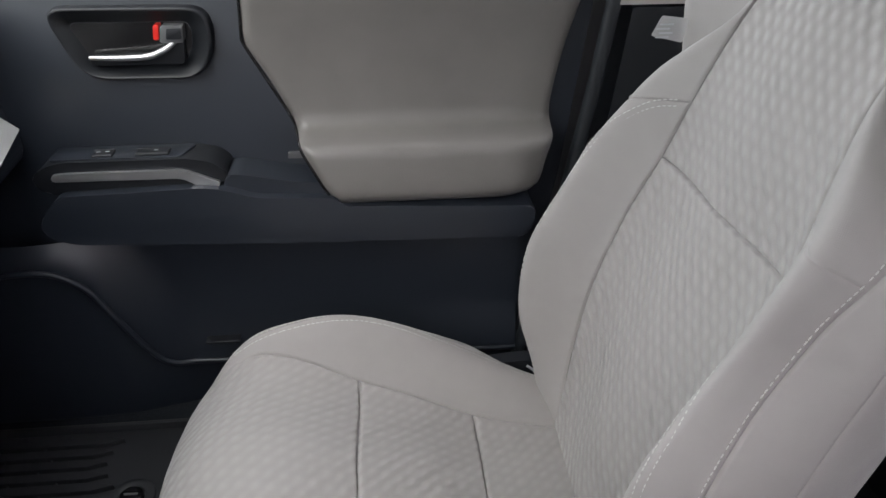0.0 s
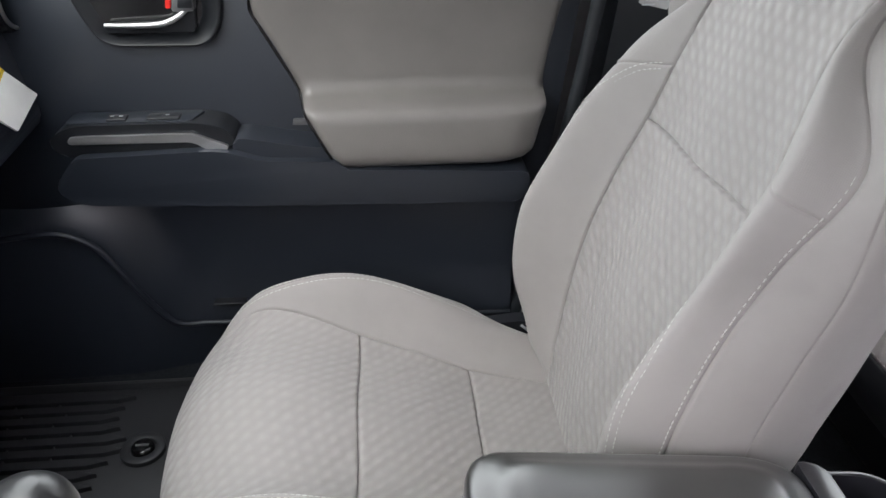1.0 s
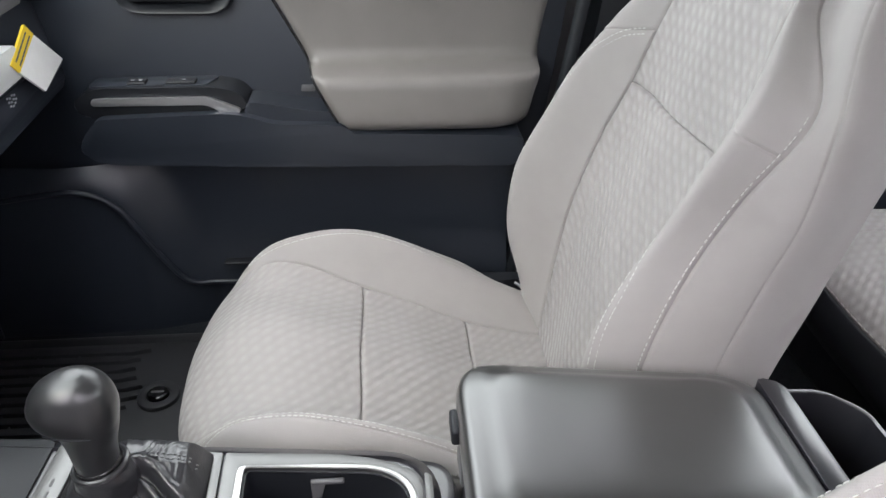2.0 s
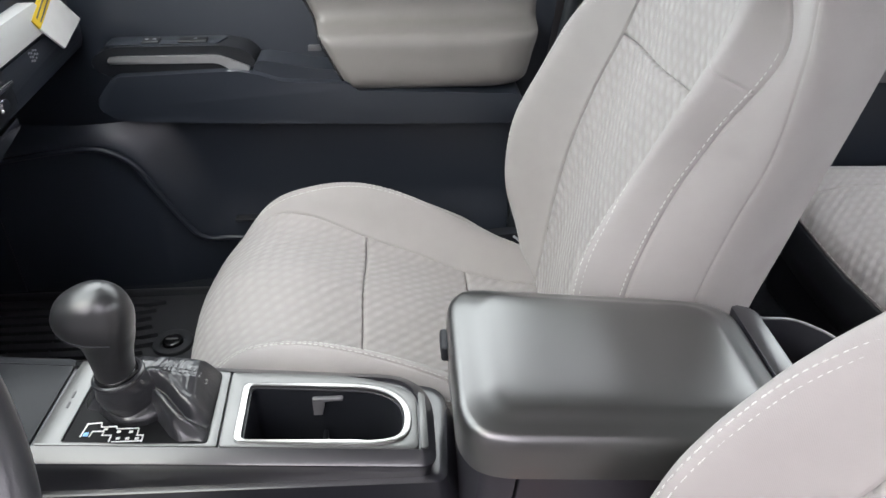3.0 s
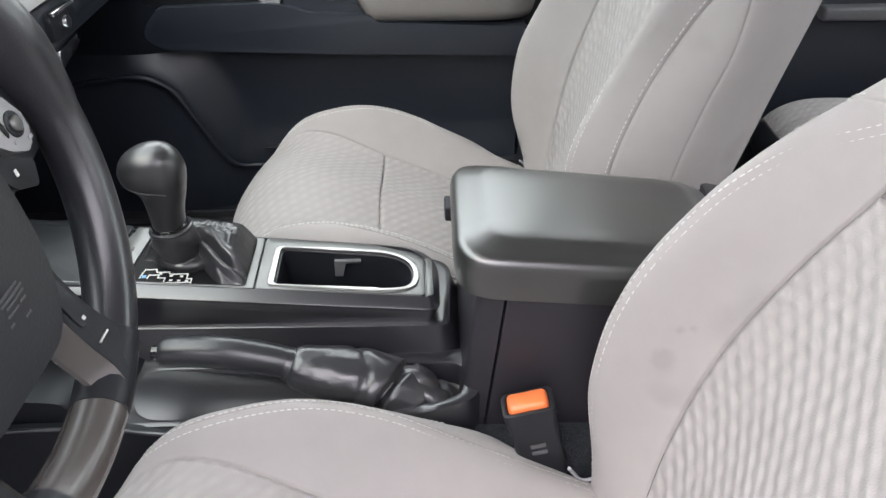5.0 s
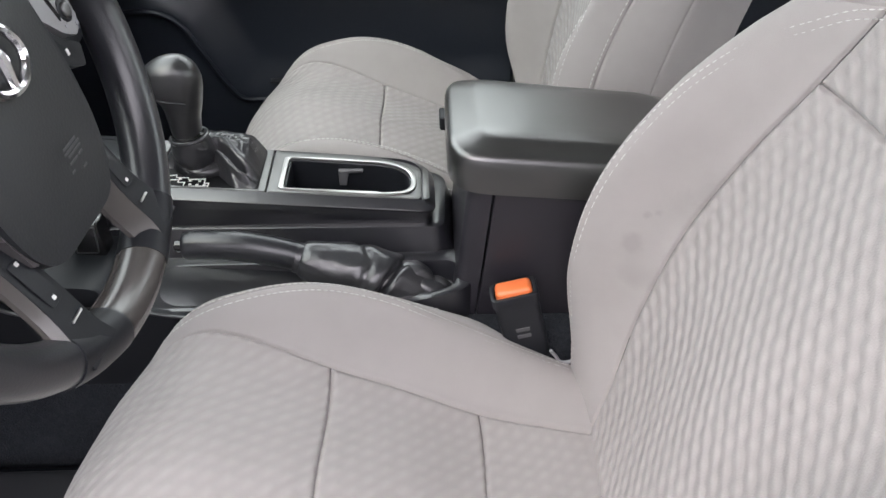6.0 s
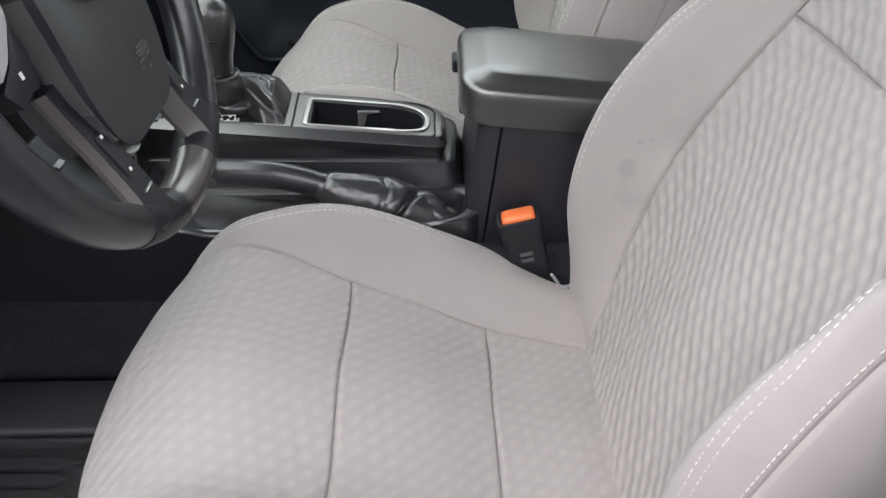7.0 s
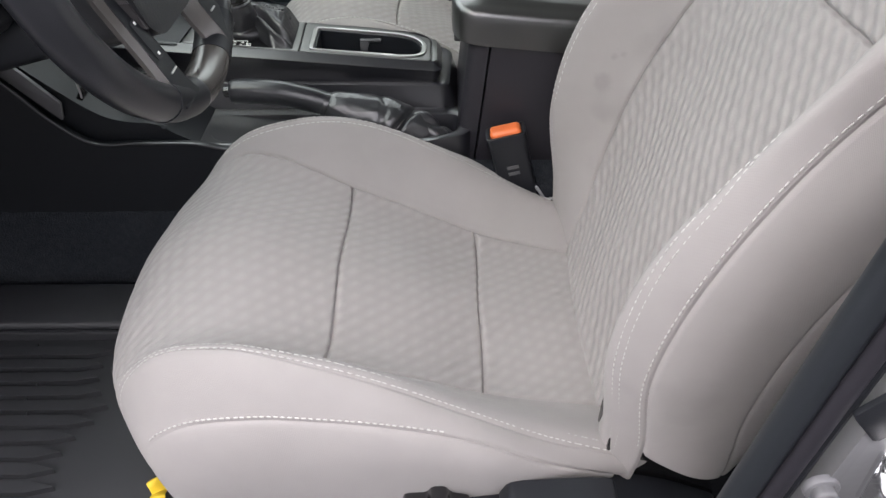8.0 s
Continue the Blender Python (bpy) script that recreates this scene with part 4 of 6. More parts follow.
bm = bmesh.new()
nx, nz = 150, 56
cells = [[bm.verts.new((-0.47 + 0.93 * i / nx, lower_y(-0.47 + 0.93 * i / nx, -0.03 + 0.355 * k / nz), -0.03 + 0.355 * k / nz)) for i in range(nx + 1)] for k in range(nz + 1)]
for k in range(nz):
    for i in range(nx):
        bm.faces.new((cells[k][i], cells[k][i + 1], cells[k + 1][i + 1], cells[k + 1][i]))
low = part("lower_skin", bm, M_DOOR, door, "charcoal lower door panel with a map pocket", 80)
part("pocket_lip", sweep([(x, 0.738 - flare(x), z) for x, z in spl(lip_line, 80)], 0.0050, 10, up=(0, 1, 0)), M_DOOR, low, "rolled pocket lip")
part("pocket_catch", rbox(-0.055, 0.0, 0.712, 0.738, 0.122, 0.128, 0.002), M_DARK, door, "grey plastic catch in the pocket")
part("courtesy_light", prism(fillet([(0.108, 0.435), (0.110, 0.445), (0.129, 0.445), (0.131, 0.435)], 0.002), "y", 0.745, 0.738, 0.001), M_GREYTRIM, door, "small grey lens")

plane_box("wall_passenger", -0.85, 0.86, 0.80, 0.83, -0.06, 0.72, M_BODY, "outer skin of the passenger side")

# B-pillar on the passenger side, its seal and belt
pillar = thing("door_pillar", (0.60, 0.74, -0.02), "dark passenger-side door pillar with seal and pale upper trim", "pillar", kind="structure")
part("lower_trim", prism(fillet([(0.49, -0.03), (0.565, 0.40), (0.59, 0.646), (0.74, 0.646), (0.72, -0.03)], [0.02, 0.02, 0.005, 0.005, 0.02]), "y", 0.80, 0.715, 0.02, 3), M_DARK, pillar, "black lower pillar trim")
part("upper_trim", prism(fillet([(0.560, 0.650), (0.64, 1.16), (0.74, 1.16), (0.73, 0.650)], 0.004), "y", 0.80, 0.712, 0.02, 3), M_HEAD, pillar, "pale upper pillar trim")
part("door_seal", sweep(spl([(0.452, 0.728, -0.02), (0.478, 0.726, 0.12), (0.515, 0.724, 0.32), (0.545, 0.722, 0.50), (0.57, 0.72, 0.70)], 24), 0.011, 10, up=(0, 1, 0)), M_SEAL, pillar, "black rubber door seal")
part("belt_anchor", sweep(spl([(0.58, 0.70, 0.10), (0.585, 0.695, 0.30), (0.60, 0.69, 0.50)], 12), 0.016, 10, up=(0, 1, 0), squash=0.4), M_DARK, pillar, "black belt webbing")
part("trim_knob", rbox(0.545, 0.566, 0.700, 0.716, 0.395, 0.43, 0.006), M_GREYTRIM, pillar, "grey trim clip")

# ---------------------------------------------------------------- centre console


def sag(x, y, z):
    """The console falls towards the rear."""
    return (x, y, z - 0.085 * (x - 0.09))


console = thing("centre_console", (0.1, 0.03, 0.0), "charcoal centre console with satin silver trim, cup holder and shifter", "console")
body_out = fillet([(-0.30, -0.0165), (0.274, -0.0165), (0.283, -0.008), (0.283, 0.078), (0.255, 0.110), (-0.30, 0.126)], [0.01, 0.008, 0.008, 0.03, 0.03, 0.01])


def grown(outline, d):
    c = sum((Vector(p) for p in outline), Vector((0, 0))) / len(outline)
    return [Vector(p) + (Vector(p) - c).normalized() * d for p in outline]


def ring_cut(outline, hole, n=220):
    """Two outlines with the same count, matched by direction from the hole's centre."""
    c = sum((Vector(p) for p in hole), Vector((0, 0))) / len(hole)

    def reach(poly, d):
        best = 0.0
        for i in range(len(poly)):
            a, b = Vector(poly[i]) - c, Vector(poly[(i + 1) % len(poly)]) - c
            e = b - a
            k = d.x * e.y - d.y * e.x
            if abs(k) < 1e-12:
                continue
            t = (a.x * e.y - a.y * e.x) / k
            u = (a.x * d.y - a.y * d.x) / k
            if t > 0 and -1e-6 <= u <= 1 + 1e-6:
                best = max(best, t)
        return c + d * best
    dirs = [Vector((math.cos(2 * math.pi * k / n), math.sin(2 * math.pi * k / n))) for k in range(n)]
    return [reach(outline, d) for d in dirs], [reach(hole, d) for d in dirs]


hole = fillet([(0.0975, 0.0045), (0.228, 0.0045), (0.254, 0.014), (0.254, 0.056), (0.226, 0.0775), (0.0955, 0.0785)], [0.007, 0.024, 0.024, 0.024, 0.026, 0.007], 7)


def ring_stack(outline, hole, rows, slope):
    """A body with a hole through it: rows are (z, inset of the outline), from the bottom to the top."""
    out, inn = ring_cut(outline, hole, 150)
    c = sum(out, Vector((0, 0))) / len(out)
    loops = []
    for z, d in rows:
        n = len(out)
        ring_pts = []
        for i, p in enumerate(out):
            t = (out[(i + 1) % n] - out[i - 1]).normalized()
            ring_pts.append(slope(p.x - t.y * d, p.y + t.x * d, z))
        loops.append(ring_pts)
    loops.append([slope(p.x, p.y, rows[-1][0]) for p in inn])
    loops.append([slope(p.x, p.y, rows[0][0]) for p in inn])
    return loft(loops + [loops[0]], True, False)


part("upper_body", ring_stack(body_out, hole, ((0.225, 0.0075), (0.266, 0.0060), (0.2795, 0.0020), (0.2825, 0.0002), (0.2840, 0.0003), (0.2855, 0.0018), (0.2915, 0.0130), (0.2920, 0.0140), (0.2885, 0.0150)), sag), M_CONSOLE, console, "charcoal upper body")
mid_out = fillet([(-0.40, -0.0155), (0.286, -0.0175), (0.294, -0.010), (0.300, 0.10), (0.28, 0.120), (-0.40, 0.130)], [0.01, 0.006, 0.006, 0.02, 0.03, 0.01])
part("middle_body", ring_stack(mid_out, hole, ((0.10, -0.026), (0.190, -0.018), (0.226, -0.007), (0.2400, -0.0014), (0.2462, 0.0), (0.2490, 0.0008), (0.2502, 0.0026), (0.2506, 0.0100)), lambda x, y, z: (x, y, z - 0.015 * (x - 0.09))), M_CONSOLE, console, "charcoal middle body with a ledge")
tray_out = fillet([(-0.20, -0.130), (0.235, -0.126), (0.300, -0.110), (0.325, -0.092), (0.330, -0.02), (-0.20, -0.02)], [0.02, 0.03, 0.03, 0.02, 0.005, 0.005])
tray_in = fillet([(-0.035, -0.118), (0.235, -0.114), (0.290, -0.099), (0.306, -0.085), (0.308, -0.044), (-0.05, -0.044)], [0.03, 0.03, 0.03, 0.02, 0.02, 0.03])
part("brake_tray", ring(tray_out, tray_in, "z", 0.02, 0.216, 0.004), M_CONSOLE, console, "charcoal tray beside the handbrake")
part("tray_floor", prism(grown(tray_in, 0.002), "z", 0.10, 0.206, 0, 2, lambda x, y, z: (x, y, z + 0.10 * max(0.0, 0.06 - x) - 0.14 * max(0.0, x - 0.15))), M_CONSOLE, console, "black tray floor")
inner = fillet([(-0.42, 0.06), (-0.42, 0.44), (-0.30, 0.385), (-0.262, 0.335), (-0.20, 0.278), (-0.16, 0.250), (-0.098, 0.246), (-0.080, 0.230), (-0.050, 0.2165), (-0.050, 0.06)], [0, 0, 0.02, 0.02, 0.05, 0.04, 0.02, 0.02, 0, 0])
part("inner_flank", prism(inner, "y", -0.02, -0.122, 0.004, 3), M_FLANK, console, "near-black flank rising to the dashboard")
LIP = [(-0.42, 0.430), (-0.33, 0.370), (-0.277, 0.314), (-0.232, 0.258), (-0.187, 0.224), (-0.125, 0.2235), (-0.054, 0.2225), (-0.011, 0.214), (0.05, 0.208), (0.16, 0.203), (0.22, 0.200)]
lip_top = [tuple(p) for p in spl(LIP, 60)]
part("flank", prism([(-0.42, 0.03)] + lip_top + [(0.22, 0.03)], "y", -0.126, -0.1365), M_FLANK, console, "near-black lower side of the console")
part("flank_lip", sweep([(x, -0.1355, z) for x, z in lip_top], 0.0022, 8, up=(0, 1, 0)), M_CONSOLE, console, "rolled upper edge of the console side")
part("flank_trim", prism(fillet([(-0.283, 0.326), (-0.262, 0.337), (-0.214, 0.281), (-0.219, 0.256)], 0.003), "y", -0.126, -0.1315, 0.002), M_GREYTRIM, console, "grey trim strip on the flank")
part("flank_clip", prism(fillet([(-0.188, 0.292), (-0.170, 0.317), (-0.163, 0.313), (-0.181, 0.288)], 0.001), "y", -0.120, -0.137, 0.001), M_GLOSS, console, "small black clip")
part("clip_edge", bars([((-0.1795, -0.1375, 0.3045), (0.0012, 0.0006, 0.012))]), M_SILVER, console, "bright edge of the clip")
sock = part("power_socket", rbox(-0.142, -0.106, -0.060, -0.030, 0.225, 0.290, 0.004), M_GLOSS, console, "black power socket lid")
part("socket_edge", ring(fillet([(-0.139, 0.250), (-0.134, 0.287), (-0.108, 0.287), (-0.112, 0.250)], 0.003), fillet([(-0.1375, 0.2515), (-0.1325, 0.2855), (-0.1095, 0.2855), (-0.1135, 0.2515)], 0.002), "y", -0.0595, -0.0608), M_PLATE, sock, "thin silver edge")
part("pocket_surround", prism(fillet([(-0.30, -0.010), (-0.090, -0.008), (-0.086, 0.116), (-0.30, 0.120)], 0.006), "z", 0.284, 0.2915, 0.002, 2, sag), M_FLANK, console, "near-black surround ahead of the shifter")
part("front_pocket", rbox(-0.34, -0.14, -0.005, 0.11, 0.262, 0.309, 0.006), M_FLANK, console, "black storage tray ahead of the shifter")

# satin trim plates round the shifter and the cups
plate_out = fillet([(-0.085, -0.0025), (0.0775, -0.0025), (0.0735, 0.100), (-0.080, 0.112)], 0.003)
plate_in = fillet([(-0.062, 0.0015), (0.068, 0.0015), (0.065, 0.095), (-0.058, 0.105)], 0.004)
part("shifter_plate", ring(plate_out, plate_in, "z", 0.284, 0.2935, 0.0015, sag), M_PLATE, console, "satin silver shifter surround")
part("gate_floor", prism(plate_in, "z", 0.270, 0.2905, 0, 2, sag), M_GATE, console, "black shift gate")
cup_out = fillet([(0.0795, -0.0025), (0.262, -0.0025), (0.2665, 0.0015), (0.2655, 0.074), (0.216, 0.0965), (0.0755, 0.100)], [0.003, 0.003, 0.003, 0.012, 0.03, 0.003], 7)
cup_in = fillet([(0.0975, 0.0045), (0.228, 0.0045), (0.254, 0.014), (0.254, 0.056), (0.226, 0.0775), (0.0955, 0.0785)], [0.007, 0.024, 0.024, 0.024, 0.026, 0.007], 7)
part("cup_plate", ring(cup_out, cup_in, "z", 0.284, 0.2935, 0.0015, sag), M_PLATE, console, "satin silver cup-holder surround")
part("plate_edge", prism(fillet([(0.2685, -0.001), (0.2755, 0.001), (0.2745, 0.072), (0.2675, 0.076)], 0.002), "z", 0.284, 0.2925, 0.0012, 2, sag), M_PLATE, console, "satin silver end strip")


part("cup_rim", ring(grown(cup_in, 0.0062), grown(cup_in, -0.001), "z", 0.286, 0.2962, 0.0022, sag), M_SILVER, console, "bright bead round the cup holder")
part("cup_well", ring(grown(cup_in, 0.002), grown(cup_in, -0.003), "z", 0.205, 0.2915, 0, sag), M_DARK, console, "black cup well")
part("cup_floor", prism(cup_in, "z", 0.2045, 0.2105, 0, 2, sag), M_DARK, console, "black cup floor")
part("cup_divider", rbox(0.166, 0.171, 0.008, 0.074, 0.20, 0.232, 0.002), M_DARK, console, "black divider between the cups")
clip = part("cup_clip", rbox(0.158, 0.190, 0.0690, 0.0745, 0.2745, 0.2795, 0.0018), M_GREYTRIM, console, "grey cup clip")
part("clip_leg", prism([(0.158, 0.276), (0.172, 0.276), (0.167, 0.256), (0.158, 0.256)], "y", 0.0745, 0.0695, 0.001), M_GREYTRIM, clip, "tapered clip leg")
# shift gate markings: thin pale lines and unreadable letters as bars
zg = 0.2912
track = [(-0.048, 0.010), (-0.046, 0.026), (-0.034, 0.027), (-0.033, 0.0225), (-0.019, 0.0225), (-0.0185, 0.0205), (0.0015, 0.0205), (0.002, 0.0125), (0.0075, 0.0125), (0.008, 0.0045), (-0.021, 0.0045), (-0.021, 0.0115), (-0.029, 0.0120), (-0.029, 0.0165), (-0.039, 0.0165), (-0.040, 0.010)]
bm = bmesh.new()
for (xa, ya), (xb, yb) in zip(track, track[1:]):
    a, b = Vector(sag(xa, ya, zg)), Vector(sag(xb, yb, zg))
    m = Matrix.Translation((a + b) / 2) @ Matrix.Rotation(math.atan2(b.y - a.y, b.x - a.x), 4, "Z") @ Matrix.Diagonal(((b - a).length + 0.0011, 0.0011, 0.0008, 1))
    bmesh.ops.create_cube(bm, size=1.0, matrix=m)
gate = part("gate_diagram", bm, M_WHITE, console, "white shift pattern lines")
part("gate_letters", bars([(sag(x, y, zg), (0.0017, 0.0013, 0.0004)) for x, y in ((-0.028, 0.0195), (-0.0155, 0.0165), (-0.0045, 0.0165), (-0.014, 0.0082), (-0.0055, 0.0082), (0.003, 0.0082))]), M_WHITE, gate, "white unreadable marks")
part("gate_lamp", bars([(sag(-0.044, 0.0125, zg), (0.0022, 0.0022, 0.0004))]), flat_paint("blue_lamp_lens", (0.25, 0.55, 0.95), 0.3), gate, "small blue lamp lens")
part("side_buttons", bars([(sag(-0.071, 0.048 + 0.014 * k, 0.2936), (0.0012, 0.004, 0.0004)) for k in range(2)]), M_INK, console, "dark marks on the surround")

# leather boot and gear lever
lever = thing("gear_lever", (0.0, 0.05, 0.29), "black gear lever with a smooth knob and a creased leather boot", "gear lever")


def loop(cx, cy, z, rx, ry, power=2.6, n=40, wob=0.0, seed=0.0):
    out = []
    for k in range(n):
        w = 2 * math.pi * k / n
        c, s = math.cos(w), math.sin(w)
        r = 1.0 + wob * (math.sin(3 * w + seed) + 0.7 * math.sin(5 * w + 2.3 * seed) + 0.4 * math.sin(9 * w - seed))
        x = cx + rx * r * math.copysign(abs(c) ** (2 / power), c)
        y = cy + ry * r * math.copysign(abs(s) ** (2 / power), s)
        out.append((x, y, z + 0.10 * wob * rx * math.sin(4 * w + seed)))
    return out


BX, BY = -0.0145, 0.046


def boot_height(x, y):
    """Height of the leather over the gate."""
    ease = lambda a, b, v: (lambda t: t * t * (3 - 2 * t))(min(1.0, max(0.0, (v - a) / (b - a))))
    wander = noise.noise(Vector((x * 40, y * 40, 3.1)))
    near = 0.040 - 0.036 * ease(0.002, 0.044, x) + 0.002 * wander
    inside = min((y - near) * 1.3, (0.098 - y) * 1.2, 0.066 - x, (x + 0.059) * 1.2)
    r = math.hypot(x - BX, y - BY)
    tent = 0.3285 - 0.12 * max(0.0, x - 0.02) - (0.75 - 0.25 * ease(0.0, 0.04, x)) * max(0.0, 0.058 - y) - 0.50 * max(0.0, -0.004 - x)
    tent -= 0.004 * ease(0.07, 0.098, y)
    # one long fold that swings from under the sleeve to the near rear corner, and a smaller one above it
    along = (x - 0.006) / 0.058
    mid = 0.047 - 0.023 * ease(0.0, 1.0, along) + 0.004 * math.sin(5.5 * along + 0.6)
    if x > -0.01:
        k = min(1.0, (x + 0.01) / 0.02)
        tent -= 0.0085 * k * math.exp(-((y - mid) / 0.0042) ** 2)
        tent += 0.0036 * k * math.exp(-((y - mid - 0.0100) / 0.0058) ** 2)
        tent += 0.0045 * k * math.exp(-((y - mid + 0.0095) / 0.0055) ** 2)
        tent -= 0.0050 * ease(0.3, 0.8, along) * math.exp(-((y - mid + 0.0165 - 0.004 * along) / 0.0034) ** 2)
    # creases gathered along the sewn seam
    tent += 0.0005 * math.sin(x * 900 + 9 * wander) * math.exp(-((y - 0.066) / 0.013) ** 2) * ease(0.004, 0.02, x)
    tent += 0.0016 * noise.noise(Vector((x * 70, y * 70, 0.4))) + 0.0004 * noise.noise(Vector((x * 210, y * 210, 1.7)))
    sleeve = 0.3380 + 0.10 * (x - BX) + 0.0012 * math.sin(7 * math.atan2(y - BY, x - BX) + 30 * r)
    fall = ease(0.0, 0.0090, r - 0.0180)
    top = sleeve * (1 - fall) + tent * fall
    rise = ease(-0.001, 0.017, inside) ** 0.6
    return 0.2885 - 0.085 * (x - 0.09) * 0.9 + (top - 0.2885) * rise


part("boot", loft([[(x, y, boot_height(x, y)) for y in np.linspace(0.002, 0.100, 110)] for x in np.linspace(-0.0615, 0.0672, 150)], False, False), M_LEATHER, lever, "creased black leather boot", 80)
for dy in (-0.0022, 0.0022):
    part("boot_stitch", bars([((x, 0.0655 + dy - 0.05 * (x - 0.02), boot_height(x, 0.0655 + dy - 0.05 * (x - 0.02)) + 0.0003), (0.0015, 0.0005, 0.0005)) for x in np.arange(0.022, 0.060, 0.0045)]), M_LEATHER, lever, "raised seam on the boot")
sleeve_rows = []
for cx, cy, z, r, wob in spl([(-0.0090, 0.0560, 0.2990, 0.0330, 1.0), (-0.0092, 0.0555, 0.3045, 0.0325, 1.0), (-0.0100, 0.0545, 0.3085, 0.0300, 1.0), (-0.0110, 0.0530, 0.3105, 0.0262, 0.8), (-0.0120, 0.0515, 0.3140, 0.0258, 0.8), (-0.0130, 0.0495, 0.3210, 0.0262, 0.8), (-0.0140, 0.0475, 0.3310, 0.0248, 0.6), (-0.0146, 0.0462, 0.3390, 0.0230, 0.3), (-0.0147, 0.0460, 0.3455, 0.0216, 0.1)], 40):
    ring_pts = []
    for k in range(64):
        w = 2 * math.pi * k / 64
        d = 0.0022 * wob * noise.noise(Vector((2.2 * math.cos(w), 2.2 * math.sin(w), z * 70))) + 0.0012 * wob * math.sin(3 * w + z * 160)
        ring_pts.append((cx + (r + d) * math.cos(w), cy + (r + d) * math.sin(w), z + 0.10 * (cx + r * math.cos(w) - BX) * min(1.0, (z - 0.299) / 0.03) + 0.0016 * wob * math.sin(2 * w + 1.0)))
    sleeve_rows.append(ring_pts)
part("sleeve", loft(sleeve_rows), M_LEATHER, lever, "gathered leather sleeve", 80)
part("sleeve_rim", sweep([(BX + 0.0218 * math.cos(k / 18 * math.pi), BY + 0.0218 * math.sin(k / 18 * math.pi), 0.3452 + 0.0022 * math.cos(k / 18 * math.pi)) for k in range(36)], 0.0026, 8, closed=True), M_LEATHER, lever, "rolled leather edge round the lever")
part("collar", loft([loop(-0.0150 + dz * 0.02, 0.045, 0.340 + dz, r, r, 2.0, 28) for dz, r in ((0, 0.0190), (0.002, 0.0200), (0.011, 0.0196), (0.013, 0.0178))]), M_GLOSS, lever, "smooth black collar")
head = []
for cx, z, rx, ry, pw in spl([(-0.0150, 0.346, 0.0172, 0.0190, 2.0), (-0.0148, 0.358, 0.0178, 0.0200, 2.1), (-0.0140, 0.372, 0.0192, 0.0212, 2.2), (-0.0125, 0.387, 0.0222, 0.0228, 2.3), (-0.0135, 0.396, 0.0250, 0.0240, 2.4), (-0.0180, 0.404, 0.0315, 0.0258, 2.4),
                              (-0.0195, 0.413, 0.0342, 0.0268, 2.4), (-0.0195, 0.422, 0.0340, 0.0266, 2.3), (-0.0180, 0.434, 0.0290, 0.0235, 2.2), (-0.0150, 0.443, 0.0185, 0.0165, 2.1), (-0.0125, 0.4475, 0.0070, 0.0065, 2.0)], 46):
    head.append(loop(cx, 0.045, z, rx, ry, pw, 36))
part("knob", loft(head), M_KNOB, lever, "smooth black leather knob", 60)
seam_z, seam_c, seam_rx, seam_ry = (0.396, 0.404, 0.413), (-0.0135, -0.0180, -0.0195), (0.0250, 0.0315, 0.0342), (0.0240, 0.0258, 0.0268)
seam = []
for k in range(24):
    a, z = radians(168 + 125 * k / 23), 0.4125 - 0.0145 * k / 23
    c, rx, ry = (float(np.interp(z, seam_z, col)) for col in (seam_c, seam_rx, seam_ry))
    seam.append((c + rx * math.copysign(abs(math.cos(a)) ** (2 / 2.4), math.cos(a)), 0.045 + ry * math.copysign(abs(math.sin(a)) ** (2 / 2.4), math.sin(a)), z))
part("knob_seam", sweep(seam, 0.0013, 6), M_FLANK, lever, "dark seam round the knob")

# handbrake
brake = thing("handbrake", (0.10, -0.075, 0.165), "black handbrake lever with a folded leather gaiter", "handbrake")
grip = spl([(-0.006, -0.075, 0.2680), (0.02, -0.075, 0.2692), (0.06, -0.075, 0.2655), (0.10, -0.075, 0.2560), (0.122, -0.075, 0.2485)], 26)
part("grip", sweep(grip, [0.0150, 0.0160] + [0.0162 + 0.0012 * math.sin(math.pi * k / 23) for k in range(24)], 18, up=(0, 1, 0)), M_GRIP, brake, "black rubber grip")
part("release_button", sweep([(-0.0165, -0.075, 0.2680), (-0.0155, -0.075, 0.2681), (-0.002, -0.075, 0.2686)], [0.0062, 0.0074, 0.0074], 12, up=(0, 1, 0)), M_GLOSS, brake, "gloss black release button")
part("grip_collar", sweep([(0.117, -0.075, 0.249), (0.121, -0.075, 0.2475), (0.130, -0.075, 0.244)], [0.0178, 0.0185, 0.0178], 18, up=(0, 1, 0)), M_LEATHER, brake, "leather collar")


def crease(t, w):
    v = Vector((t * 5.0, math.cos(w) * 1.2, math.sin(w) * 1.2))
    k = 1 + 0.07 * noise.noise(v) + 0.035 * noise.noise(v * 2.6)
    for at, lean, ph, deep, wide in ((0.60, 0.07, 0.3, 0.30, 0.022), (0.34, 0.10, 2.2, 0.07, 0.030), (0.78, 0.06, 1.2, 0.13, 0.025), (0.90, 0.08, 4.0, 0.16, 0.022)):
        k -= deep * math.exp(-((t - at - lean * math.sin(w + ph)) / wide) ** 2)
    return k + 0.03 * math.sin(2 * w + 7 * t)


def pleat(t, w):
    v = Vector((t * 4.0, math.cos(w) * 1.4, math.sin(w) * 1.4 + 5.0))
    return 1 + 0.16 * noise.noise(v) - 0.20 * math.exp(-((t - 0.45 - 0.10 * math.sin(w)) / 0.05) ** 2)


